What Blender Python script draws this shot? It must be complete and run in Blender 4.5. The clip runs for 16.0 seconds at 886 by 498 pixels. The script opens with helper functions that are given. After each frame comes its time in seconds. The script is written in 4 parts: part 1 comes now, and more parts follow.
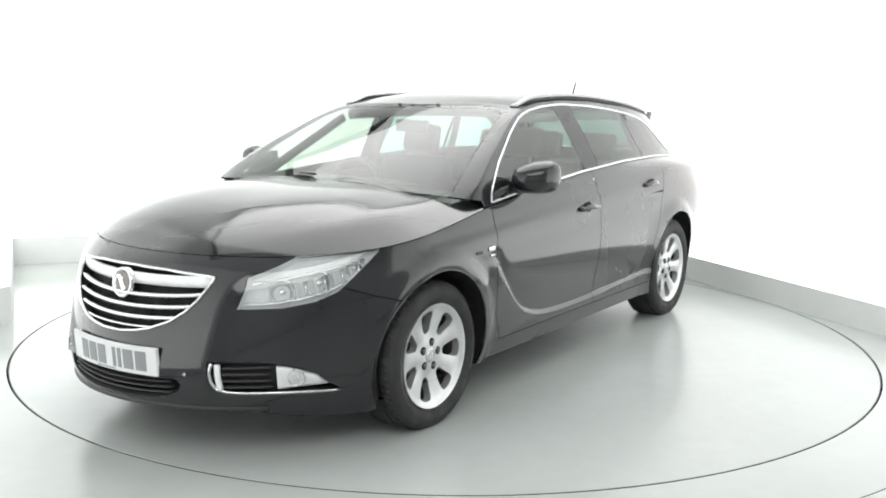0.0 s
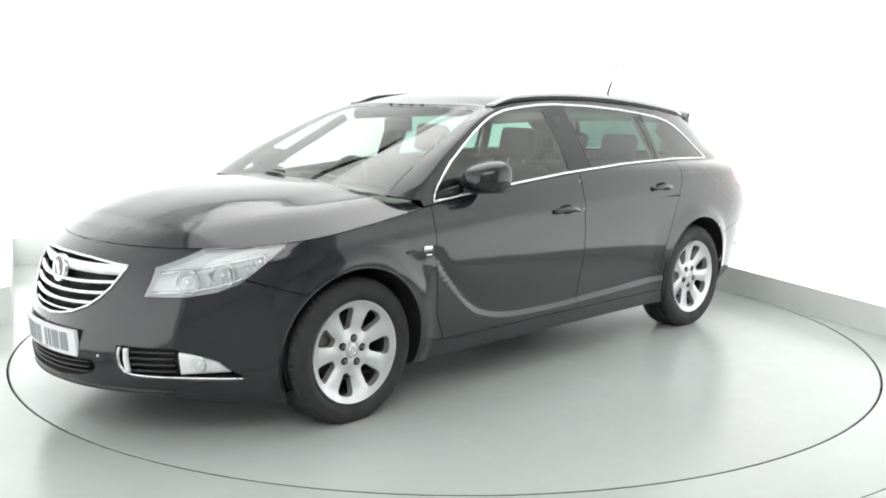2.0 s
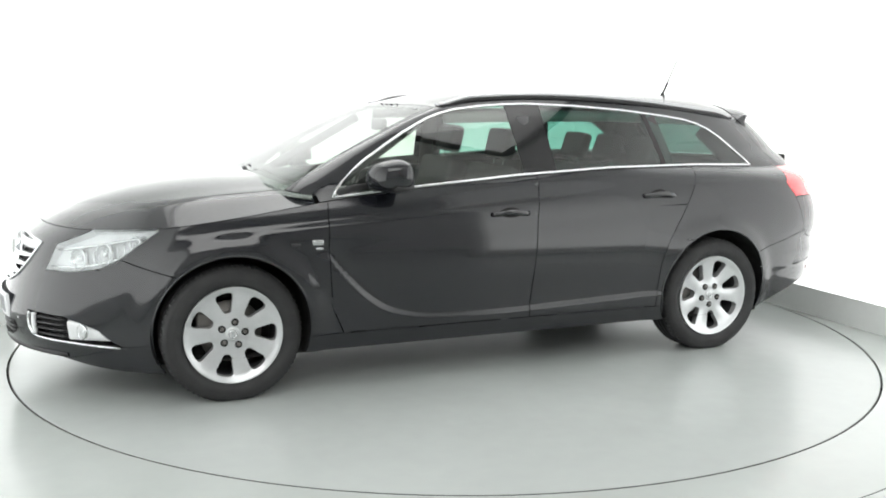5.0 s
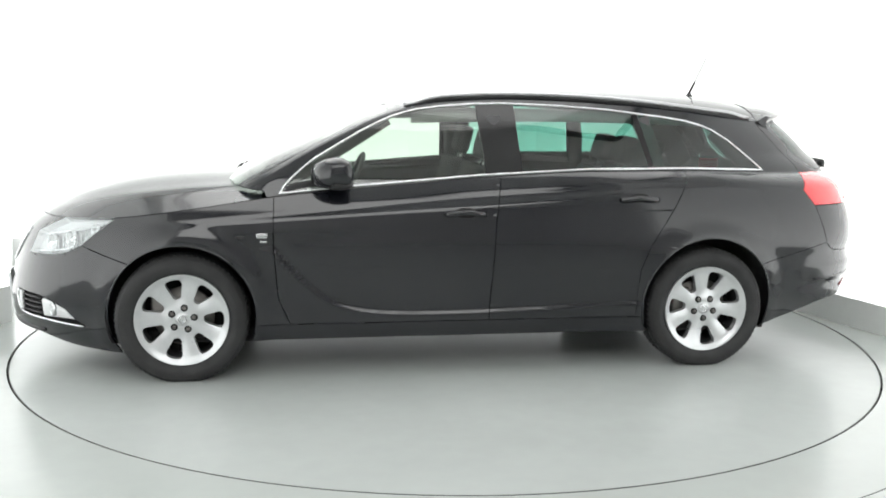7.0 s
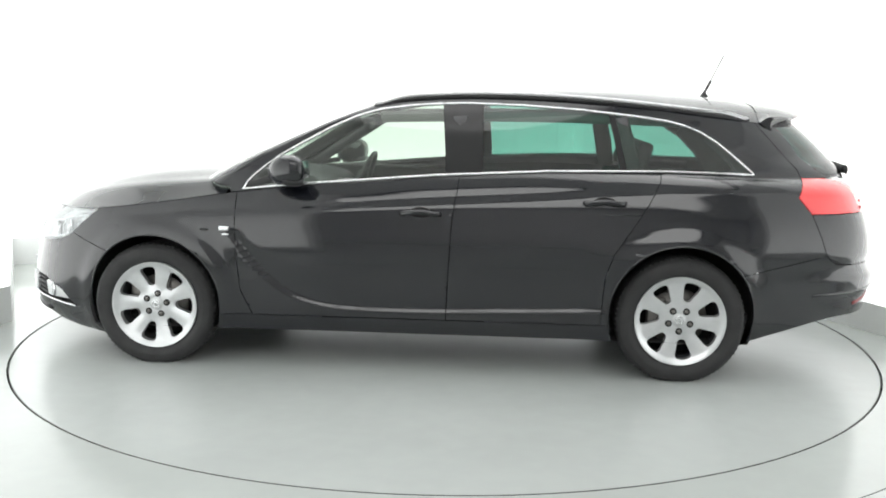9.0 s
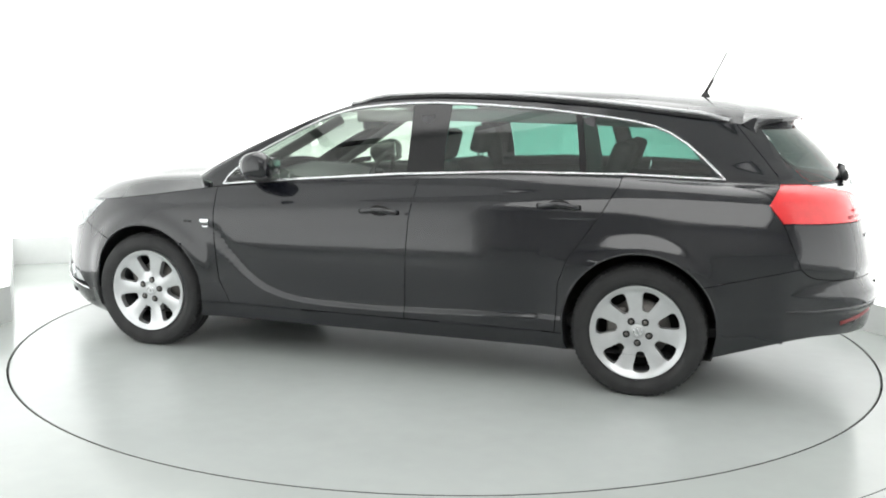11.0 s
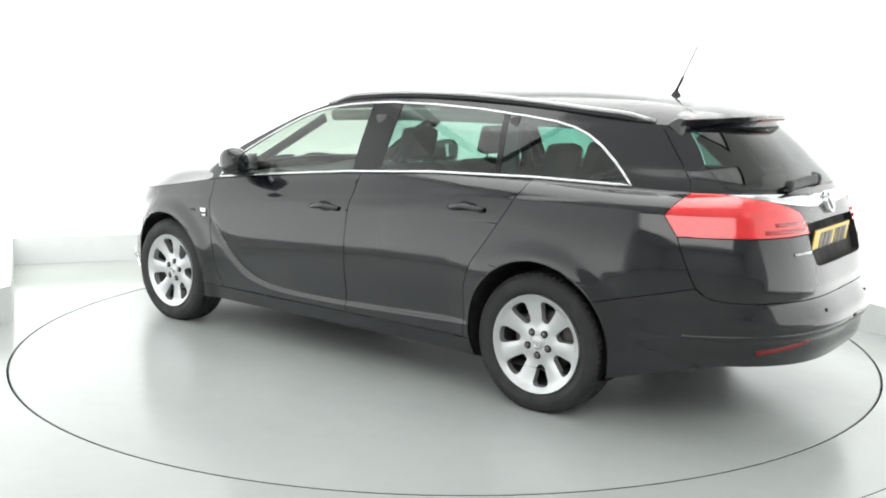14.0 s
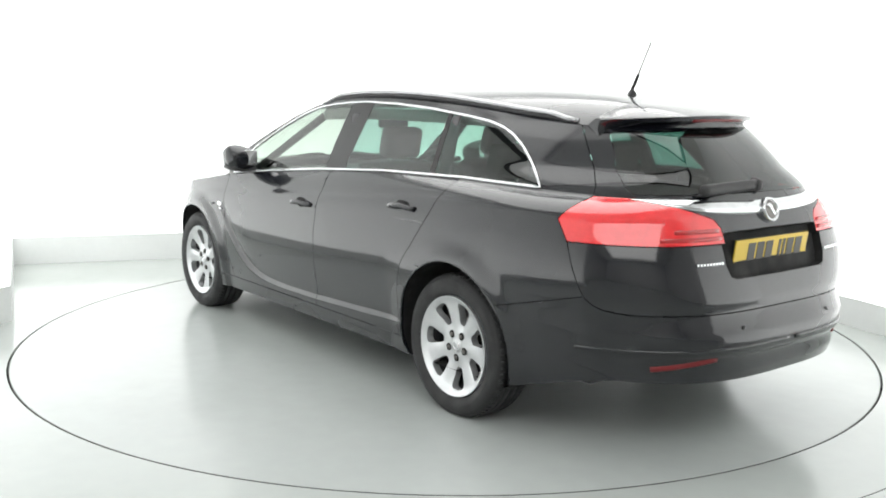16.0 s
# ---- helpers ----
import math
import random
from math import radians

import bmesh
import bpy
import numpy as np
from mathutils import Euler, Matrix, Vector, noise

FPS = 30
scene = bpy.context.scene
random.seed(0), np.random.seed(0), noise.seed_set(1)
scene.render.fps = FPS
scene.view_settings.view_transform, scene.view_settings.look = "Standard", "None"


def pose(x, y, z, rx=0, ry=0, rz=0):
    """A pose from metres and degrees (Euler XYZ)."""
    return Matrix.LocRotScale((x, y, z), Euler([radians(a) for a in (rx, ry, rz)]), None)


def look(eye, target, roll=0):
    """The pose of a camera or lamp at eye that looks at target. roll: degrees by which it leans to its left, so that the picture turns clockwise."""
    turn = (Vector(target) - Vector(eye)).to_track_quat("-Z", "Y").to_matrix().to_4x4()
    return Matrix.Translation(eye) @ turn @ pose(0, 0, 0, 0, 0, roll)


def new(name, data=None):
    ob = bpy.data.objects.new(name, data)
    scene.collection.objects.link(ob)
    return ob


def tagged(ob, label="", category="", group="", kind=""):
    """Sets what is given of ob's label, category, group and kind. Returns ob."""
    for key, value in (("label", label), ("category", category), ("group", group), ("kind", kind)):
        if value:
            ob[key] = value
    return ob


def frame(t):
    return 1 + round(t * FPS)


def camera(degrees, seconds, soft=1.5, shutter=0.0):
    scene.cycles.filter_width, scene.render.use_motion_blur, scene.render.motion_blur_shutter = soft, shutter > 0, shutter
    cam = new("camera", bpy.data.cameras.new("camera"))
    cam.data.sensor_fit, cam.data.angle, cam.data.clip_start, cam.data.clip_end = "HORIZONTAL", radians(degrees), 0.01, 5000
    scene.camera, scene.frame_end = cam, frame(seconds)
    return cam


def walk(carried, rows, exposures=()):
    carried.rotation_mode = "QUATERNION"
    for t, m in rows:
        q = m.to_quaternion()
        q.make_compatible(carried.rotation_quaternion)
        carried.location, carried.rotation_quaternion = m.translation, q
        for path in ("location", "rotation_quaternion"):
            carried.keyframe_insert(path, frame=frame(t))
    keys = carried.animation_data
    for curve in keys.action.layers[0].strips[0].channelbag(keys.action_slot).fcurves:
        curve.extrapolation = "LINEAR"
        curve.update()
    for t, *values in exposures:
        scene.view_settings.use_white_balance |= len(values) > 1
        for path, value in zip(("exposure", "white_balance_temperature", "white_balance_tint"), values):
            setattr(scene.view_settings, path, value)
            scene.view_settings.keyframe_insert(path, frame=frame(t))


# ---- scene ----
cam = camera(50.9857, 16.0, soft=1.9)
EYE = (0.0, -5.6677, 1.4173)
VIEW = look(EYE, (-0.00308, -4.6804, 1.2583), 0.814)
walk(cam, [(0.0, VIEW), (16.0, VIEW)])

# ---- world, lights ----
world = bpy.data.worlds.new("studio_world")
scene.world = world
world.use_nodes = True
world.node_tree.nodes["Background"].inputs["Color"].default_value = (1, 1, 1, 1)
world.node_tree.nodes["Background"].inputs["Strength"].default_value = 0.02
scene.view_settings.exposure = 0.0


def area_lamp(name, m, sx, sy, watts, colour, shape="RECTANGLE"):
    lamp = bpy.data.lights.new(name, "AREA")
    lamp.shape, lamp.size, lamp.size_y, lamp.energy, lamp.color = shape, sx, sy, watts, colour
    ob = new(name, lamp)
    ob.matrix_world = m
    return ob


# Fill lamps added out of view to brighten the car and the floor.
area_lamp("added_fill_lamp", look((0, 0.3, 3.42), (0, 0.3, 0)), 5.0, 4.6, 80, (1.0, 1.0, 0.985), "ELLIPSE")
area_lamp("added_fill_lamp", look((0, -6.0, 3.42), (0, -6.0, 0)), 5.0, 3.6, 125, (1.0, 1.0, 0.985))


# ---- materials ----
def material(name, colour, rough=0.5, metal=0.0, coat=0.0, coat_rough=0.03, spec=0.5, emit=None, vary=0.0, scale=8.0, bump=0.0, bump_scale=200.0):
    m = bpy.data.materials.new(name)
    m.use_nodes = True
    nt = m.node_tree
    b = nt.nodes["Principled BSDF"]
    b.inputs["Base Color"].default_value = (*colour, 1)
    b.inputs["Roughness"].default_value = rough
    b.inputs["Metallic"].default_value = metal
    b.inputs["Coat Weight"].default_value = coat
    b.inputs["Coat Roughness"].default_value = coat_rough
    b.inputs["Specular IOR Level"].default_value = spec
    if emit:
        b.inputs["Emission Color"].default_value = (*emit[0], 1)
        b.inputs["Emission Strength"].default_value = emit[1]
    tc = nt.nodes.new("ShaderNodeTexCoord")
    if vary:
        n1 = nt.nodes.new("ShaderNodeTexNoise")
        n1.inputs["Scale"].default_value = scale
        n1.inputs["Detail"].default_value = 5
        n2 = nt.nodes.new("ShaderNodeTexNoise")
        n2.inputs["Scale"].default_value = scale * 9
        n2.inputs["Detail"].default_value = 3
        nt.links.new(tc.outputs["Object"], n1.inputs["Vector"])
        nt.links.new(tc.outputs["Object"], n2.inputs["Vector"])
        mixn = nt.nodes.new("ShaderNodeMath")
        mixn.operation = "MULTIPLY_ADD"
        mixn.inputs[1].default_value = 0.35
        nt.links.new(n2.outputs["Fac"], mixn.inputs[0])
        nt.links.new(n1.outputs["Fac"], mixn.inputs[2])
        ramp = nt.nodes.new("ShaderNodeMapRange")
        ramp.inputs["From Min"].default_value, ramp.inputs["From Max"].default_value = 0.4, 0.95
        ramp.inputs["To Min"].default_value, ramp.inputs["To Max"].default_value = 1 - vary, 1 + vary
        nt.links.new(mixn.outputs[0], ramp.inputs["Value"])
        mul = nt.nodes.new("ShaderNodeVectorMath")
        mul.operation = "SCALE"
        mul.inputs[0].default_value = colour
        nt.links.new(ramp.outputs[0], mul.inputs["Scale"])
        nt.links.new(mul.outputs[0], b.inputs["Base Color"])
        rr = nt.nodes.new("ShaderNodeMapRange")
        rr.inputs["From Min"].default_value, rr.inputs["From Max"].default_value = 0.3, 0.7
        rr.inputs["To Min"].default_value, rr.inputs["To Max"].default_value = rough * (1 - vary), rough * (1 + vary)
        nt.links.new(n1.outputs["Fac"], rr.inputs["Value"])
        nt.links.new(rr.outputs[0], b.inputs["Roughness"])
    if bump:
        n3 = nt.nodes.new("ShaderNodeTexNoise")
        n3.inputs["Scale"].default_value = bump_scale
        nt.links.new(tc.outputs["Object"], n3.inputs["Vector"])
        bp = nt.nodes.new("ShaderNodeBump")
        bp.inputs["Strength"].default_value = bump
        bp.inputs["Distance"].default_value = 0.002
        nt.links.new(n3.outputs["Fac"], bp.inputs["Height"])
        nt.links.new(bp.outputs[0], b.inputs["Normal"])
    return m


def glass_material(name, tint, rough=0.0):
    """Thin tinted pane: clear through, glossy by Fresnel."""
    m = bpy.data.materials.new(name)
    m.use_nodes = True
    nt = m.node_tree
    nt.nodes.remove(nt.nodes["Principled BSDF"])
    out = nt.nodes["Material Output"]
    tr = nt.nodes.new("ShaderNodeBsdfTransparent")
    tr.inputs["Color"].default_value = (*tint, 1)
    gl = nt.nodes.new("ShaderNodeBsdfGlossy")
    gl.inputs["Roughness"].default_value = rough
    lw = nt.nodes.new("ShaderNodeLayerWeight")
    lw.inputs["Blend"].default_value = 0.5
    pw = nt.nodes.new("ShaderNodeMath")
    pw.operation = "POWER"
    pw.inputs[1].default_value = 4.2
    nt.links.new(lw.outputs["Facing"], pw.inputs[0])
    fr = nt.nodes.new("ShaderNodeMapRange")
    fr.inputs["To Min"].default_value, fr.inputs["To Max"].default_value = 0.10, 1.0
    nt.links.new(pw.outputs[0], fr.inputs["Value"])
    mix = nt.nodes.new("ShaderNodeMixShader")
    nt.links.new(fr.outputs[0], mix.inputs[0])
    nt.links.new(tr.outputs[0], mix.inputs[1])
    nt.links.new(gl.outputs[0], mix.inputs[2])
    nt.links.new(mix.outputs[0], out.inputs["Surface"])
    return m


PAINT = material("black_paint", (0.0048, 0.0054, 0.0085), 0.35, 0.0, coat=1.0, coat_rough=0.085, spec=0.10, vary=0.05, scale=1.5)
PAINT.node_tree.nodes["Principled BSDF"].inputs["Coat IOR"].default_value = 1.6
CHROME = material("chrome", (0.64, 0.65, 0.66), 0.12, 1.0, vary=0.08, scale=20)
ALLOY = material("silver_alloy", (0.57, 0.58, 0.59), 0.30, 0.6, coat=0.4, vary=0.08, scale=14)
# Darker copy of the alloy, with the shade of the spoke holes in it.
ALLOY_DARK = material("shaded_alloy_barrel", (0.10, 0.10, 0.105), 0.5, 0.6, vary=0.2, scale=20)
RUBBER = material("tyre_rubber", (0.022, 0.022, 0.023), 0.72, vary=0.25, scale=12, bump=0.25, bump_scale=150)
PLASTIC = material("black_plastic", (0.018, 0.018, 0.019), 0.48, vary=0.15, scale=15, bump=0.1, bump_scale=400)
GLOSS_BLACK = material("gloss_black_trim", (0.012, 0.012, 0.013), 0.10, vary=0.1, scale=6)
LINER = material("dark_liner", (0.010, 0.010, 0.010), 0.85, vary=0.2, scale=12)
FABRIC = material("dark_fabric", (0.030, 0.030, 0.033), 0.9, vary=0.25, scale=30, bump=0.4, bump_scale=500)
HEADLINER = material("grey_headlining", (0.34, 0.34, 0.33), 0.9, vary=0.1, scale=20)
TRIM_GREY = material("interior_plastic", (0.040, 0.040, 0.043), 0.6, vary=0.15, scale=18, bump=0.03, bump_scale=300)
GLASS_F = glass_material("windscreen_glass", (0.70, 0.78, 0.72))
GLASS_S = glass_material("side_glass", (0.64, 0.715, 0.65))
GLASS_R = glass_material("privacy_glass", (0.26, 0.46, 0.40))
GLASS_B = glass_material("rear_window_glass", (0.10, 0.17, 0.15))
CLEAR = glass_material("clear_lens", (0.93, 0.95, 0.95))
REFLECTOR = material("lamp_reflector", (0.80, 0.81, 0.82), 0.22, 0.85, vary=0.15, scale=25)
LAMP_WHITE = material("lamp_bezel", (0.74, 0.75, 0.76), 0.35, 0.0, vary=0.12, scale=22)
RED = material("red_lens", (0.72, 0.022, 0.028), 0.16, coat=1.0, vary=0.12, scale=18)
RED_MID = material("lower_red_lens", (0.42, 0.014, 0.018), 0.2, coat=0.6, vary=0.12, scale=18)
RED_DARK = material("dark_red_lens", (0.16, 0.006, 0.008), 0.4, coat=0.0, vary=0.12, scale=18)
PLATE_W = material("white_plate", (0.66, 0.67, 0.68), 0.35, vary=0.04, scale=10)
PLATE_Y = material("yellow_plate", (0.62, 0.43, 0.03), 0.35, vary=0.05, scale=10)
BAR_GREY = material("plate_bar_grey", (0.24, 0.245, 0.26), 0.4, vary=0.05, scale=20)
BAR_DARK = material("plate_bar_dark", (0.03, 0.028, 0.02), 0.4, vary=0.1, scale=20)
BRAKE = material("brake_metal", (0.20, 0.19, 0.18), 0.5, 0.9, vary=0.2, scale=20)
# White wall given a glow of its own, tuned by the car's reflections.
WALL_LIT = material("glowing_white_wall", (0.86, 0.87, 0.865), 0.85, emit=((0.985, 1.0, 0.99), 1.15), vary=0.02, scale=0.8)
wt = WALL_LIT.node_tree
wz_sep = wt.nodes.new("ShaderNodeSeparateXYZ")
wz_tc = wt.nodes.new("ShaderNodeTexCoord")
wz_map = wt.nodes.new("ShaderNodeMapRange")  # added wall glow, strongest at the foot, stands in for light on it
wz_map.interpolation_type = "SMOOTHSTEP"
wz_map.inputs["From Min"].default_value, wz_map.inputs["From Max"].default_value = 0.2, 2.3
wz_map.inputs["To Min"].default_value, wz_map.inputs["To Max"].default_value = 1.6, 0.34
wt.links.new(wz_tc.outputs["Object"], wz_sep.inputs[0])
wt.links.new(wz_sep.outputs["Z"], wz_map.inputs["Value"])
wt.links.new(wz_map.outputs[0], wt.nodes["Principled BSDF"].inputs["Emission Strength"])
WALL_SKIRT = material("grey_white_skirting", (0.70, 0.715, 0.705), 0.45, vary=0.04, scale=3)
# Greyer wall colour holds the dimness of the camera side.
WALL_DIM = material("dim_pale_wall", (0.66, 0.66, 0.655), 0.8, vary=0.06, scale=1.0)
CEIL = material("white_ceiling", (0.88, 0.88, 0.87), 0.9, vary=0.02, scale=2)
# Glow of the light boxes that are added overhead.
PANEL_LIT = material("added_light_panel", (0.9, 0.9, 0.9), 0.6, emit=((1.0, 1.0, 0.985), 0.9))
FLOOR = material("pale_grey_floor_paint", (0.395, 0.420, 0.404), 0.17, spec=0.42, vary=0.05, scale=1.3, bump=0.05, bump_scale=60)
TABLE = material("turntable_floor_paint", (0.395, 0.418, 0.406), 0.23, spec=0.32, vary=0.06, scale=1.1, bump=0.05, bump_scale=60)
GROOVE = material("dark_groove", (0.03, 0.03, 0.03), 0.8, vary=0.2, scale=10)


# ---- mesh helpers ----
def part(name, bm, mat, parent=None, label="", smooth=True, category="", group="", kind="", m=None):
    """One mesh object from a bmesh, under a thing or a part."""
    me = bpy.data.meshes.new(name)
    if smooth:
        for f in bm.faces:
            f.smooth = True
    bm.to_mesh(me)
    bm.free()
    for one in (mat if isinstance(mat, (list, tuple)) else (mat,)):
        me.materials.append(one)
    ob = new(name, me)
    if parent:
        ob.parent = parent
    if m:
        ob.matrix_basis = m
    return tagged(ob, label, category, group, kind)


def box(sx, sy, sz, bevel=0.0, seg=2, at=(0, 0, 0), turn=None):
    bm = bmesh.new()
    bmesh.ops.create_cube(bm, size=1.0)
    bmesh.ops.scale(bm, vec=(sx, sy, sz), verts=bm.verts)
    if bevel:
        bmesh.ops.bevel(bm, geom=bm.edges[:], offset=bevel, segments=seg, profile=0.6, affect="EDGES")
    m = Matrix.Translation(at) @ (turn or Matrix.Identity(4))
    bmesh.ops.transform(bm, matrix=m, verts=bm.verts)
    return bm


def add(bm, other):
    """Joins a second bmesh into the first."""
    me = bpy.data.meshes.new("t")
    other.to_mesh(me)
    other.free()
    bm.from_mesh(me)
    bpy.data.meshes.remove(me)
    return bm


def tube(points, ry, rz=None, sides=8, closed=False, up=(0, 1, 0)):
    """A rounded strip along points; ry across 'up', rz along it."""
    rz = rz or ry
    bm = bmesh.new()
    pts = [Vector(p) for p in points]
    n = len(pts)
    rings = []
    for i, p in enumerate(pts):
        a = pts[i - 1] if (i or closed) else p
        b = pts[(i + 1) % n] if (i + 1 < n or closed) else p
        d = (b - a).normalized()
        e1 = (Vector(up) - d * d.dot(Vector(up))).normalized()
        e2 = d.cross(e1)
        rings.append([bm.verts.new(p + e2 * ry * math.cos(2 * math.pi * j / sides) + e1 * rz * math.sin(2 * math.pi * j / sides)) for j in range(sides)])
    for i in range(n if closed else n - 1):
        q, r = rings[i], rings[(i + 1) % n]
        for j in range(sides):
            bm.faces.new((q[j], q[(j + 1) % sides], r[(j + 1) % sides], r[j]))
    if not closed:
        bm.faces.new(rings[0])
        bm.faces.new(rings[-1])
    bmesh.ops.recalc_face_normals(bm, faces=bm.faces)
    return bm


def lathe(profile, seg=64, closed=False):
    """Turns (r, y) rows round the y axis."""
    bm = bmesh.new()
    rings = [[bm.verts.new((r * math.cos(2 * math.pi * i / seg), y, r * math.sin(2 * math.pi * i / seg))) for i in range(seg)] for r, y in profile]
    pairs = list(zip(rings, rings[1:])) + ([(rings[-1], rings[0])] if closed else [])
    for a, b in pairs:
        for i in range(seg):
            j = (i + 1) % seg
            bm.faces.new((a[i], a[j], b[j], b[i]))
    bmesh.ops.recalc_face_normals(bm, faces=bm.faces)
    return bm


def disc(r, y0, y1, seg=32, bevel=0.0):
    bm = lathe([(r - bevel, y0), (r, y0 + (bevel if y1 > y0 else -bevel)), (r, y1)], seg)
    for y, rr in ((y0, r - bevel), (y1, r)):
        bm.faces.new([bm.verts.new((rr * math.cos(2 * math.pi * i / seg), y, rr * math.sin(2 * math.pi * i / seg))) for i in range(seg)])
    bmesh.ops.remove_doubles(bm, verts=bm.verts, dist=1e-5)
    bmesh.ops.recalc_face_normals(bm, faces=bm.faces)
    return bm


def mirrored(bm):
    """A copy of the bmesh on the other side of the car."""
    c = bm.copy()
    bmesh.ops.scale(c, vec=(1, -1, 1), verts=c.verts)
    bmesh.ops.reverse_faces(c, faces=c.faces)
    return c


def whole(bm):
    """Both halves of a panel, welded in the middle."""
    add(bm, mirrored(bm))
    bmesh.ops.remove_doubles(bm, verts=[v for v in bm.verts if abs(v.co.y) < 1e-3], dist=2e-4)
    return bm


SIDE = (Vector((1, 0, 0)), Vector((0, 0, 1)))
FRONT = (Vector((0, 1, 0)), Vector((0, 0, 1)))


def inside(poly, p):
    hit = False
    for (ax, ay), (bx, by) in zip(poly, poly[1:] + poly[:1]):
        if (ay > p[1]) != (by > p[1]) and p[0] < (bx - ax) * (p[1] - ay) / (by - ay) + ax:
            hit = not hit
    return hit


def knife(bm, line, axes, closed=True, test=None):
    """Cuts the faces along a line that is seen along the third axis."""
    e1, e2 = axes
    ends = list(zip(line, line[1:] + (line[:1] if closed else [])))
    for p, q in ends[:len(line) if closed else len(line) - 1]:
        lo = (min(p[0], q[0]) - 1e-4, min(p[1], q[1]) - 1e-4)
        hi = (max(p[0], q[0]) + 1e-4, max(p[1], q[1]) + 1e-4)
        geom = set()
        for f in bm.faces:
            a = [v.co.dot(e1) for v in f.verts]
            b = [v.co.dot(e2) for v in f.verts]
            if max(a) < lo[0] or min(a) > hi[0] or max(b) < lo[1] or min(b) > hi[1]:
                continue
            if test and not test(f.calc_center_median()):
                continue
            geom.add(f)
            geom.update(f.edges)
            geom.update(f.verts)
        if geom:
            no = e1 * (q[1] - p[1]) - e2 * (q[0] - p[0])
            bmesh.ops.bisect_plane(bm, geom=list(geom), dist=1e-5, plane_co=e1 * p[0] + e2 * p[1], plane_no=no.normalized())


def take(bm, test):
    """Moves the faces whose middle passes the test into a new bmesh."""
    faces = [f for f in bm.faces if test(f.calc_center_median())]
    c = bm.copy()
    bm.faces.ensure_lookup_table()
    idx = {f.index for f in faces}
    c.faces.ensure_lookup_table()
    bmesh.ops.delete(c, geom=[f for f in c.faces if f.index not in idx], context="FACES")
    bmesh.ops.delete(bm, geom=faces, context="FACES")
    bm.faces.index_update()
    return c


def panel(bm, gap=0.0022, depth=0.012):
    """Pulls a panel's edge in by the shut line's half width and turns it inwards."""
    bmesh.ops.remove_doubles(bm, verts=bm.verts, dist=0.0022)
    bmesh.ops.delete(bm, geom=[e for e in bm.edges if not e.link_faces], context="EDGES")
    bm.normal_update()
    rim = [e for e in bm.edges if len(e.link_faces) == 1 and not (abs(e.verts[0].co.y) < 2e-4 and abs(e.verts[1].co.y) < 2e-4)]
    shift = {}
    for e in rim:
        f = e.link_faces[0]
        d = (e.verts[1].co - e.verts[0].co)
        if d.length < 1e-7:
            continue
        d.normalize()
        w = f.calc_center_median() - e.verts[0].co
        w -= d * w.dot(d)
        if w.length < 1e-7:
            continue
        for v in e.verts:
            shift.setdefault(v, Vector())
            shift[v] += w.normalized()
    normals = {v: v.normal.copy() for v in shift}
    for v, s in shift.items():
        if s.length > 0.2:
            keep = v.co.y
            v.co += s.normalized() * gap
            if abs(keep) < 2e-4:
                v.co.y = keep
    for e in rim:
        e.smooth = False
    made = bmesh.ops.extrude_edge_only(bm, edges=rim)["geom"]
    for v in made:
        if isinstance(v, bmesh.types.BMVert):
            near = min((e.other_vert(v) for e in v.link_edges if e.other_vert(v) in normals), key=lambda o: (o.co - v.co).length, default=None)
            if near:
                v.co -= normals[near] * depth
                if abs(near.co.y) < 2e-4:
                    v.co.y = near.co.y
    return bm


def sunk(bm, depth):
    """A copy of a patch set back behind the skin."""
    c = bm.copy()
    c.normal_update()
    for v, n in [(v, v.normal.copy()) for v in c.verts]:
        v.co -= n * depth
    return c
# ---- car surfaces: x forward, y to the car's left, z up ----
def tab(table, v):
    """Smooth table lookup (monotone-ish cubic through the rows)."""
    n = len(table)
    if v <= table[0][0]:
        return table[0][1]
    if v >= table[-1][0]:
        return table[-1][1]
    i = 0
    while table[i + 1][0] < v:
        i += 1
    x0, y0 = table[i]
    x1, y1 = table[i + 1]
    s1 = (y1 - y0) / (x1 - x0)
    sa = s1 if i == 0 else (y1 - table[i - 1][1]) / (x1 - table[i - 1][0])
    sb = s1 if i + 2 >= n else (table[i + 2][1] - y0) / (table[i + 2][0] - x0)
    h = x1 - x0
    u = (v - x0) / h
    return (2*u**3 - 3*u**2 + 1)*y0 + (u**3 - 2*u**2 + u)*h*sa + (3*u**2 - 2*u**3)*y1 + (u**3 - u**2)*h*sb


def ease(a, b, v):
    u = min(1.0, max(0.0, (v - a) / (b - a)))
    return u * u * (3 - 2 * u)


NOSE_X = ((.10, 2.27), (.175, 2.335), (.26, 2.372), (.36, 2.38), (.46, 2.362), (.56, 2.335), (.66, 2.30), (.74, 2.252), (.80, 2.18), (.86, 2.08))
TAIL_X = ((.20, -2.42), (.25, -2.445), (.36, -2.484), (.43, -2.492), (.452, -2.511), (.52, -2.508), (.552, -2.488), (.60, -2.464), (.66, -2.460), (.82, -2.416), (.95, -2.37), (1.05, -2.32), (1.139, -2.25), (1.241, -2.15), (1.33, -2.045))
HALF_W = ((.10, .80), (.16, .845), (.22, .868), (.30, .888), (.42, .902), (.55, .914), (.68, .917), (.78, .908), (.87, .89), (.95, .864), (1.07, .832))
RIM_Z = ((-2.4, 1.04), (-1.8, 1.044), (-1.28, 1.057), (-.70, 1.052), (-.124, 1.021), (.31, .986), (.60, .962), (.90, .932), (1.044, .912), (1.278, .876), (1.484, .848), (1.675, .824), (1.85, .811), (2.0, .802), (2.18, .798))
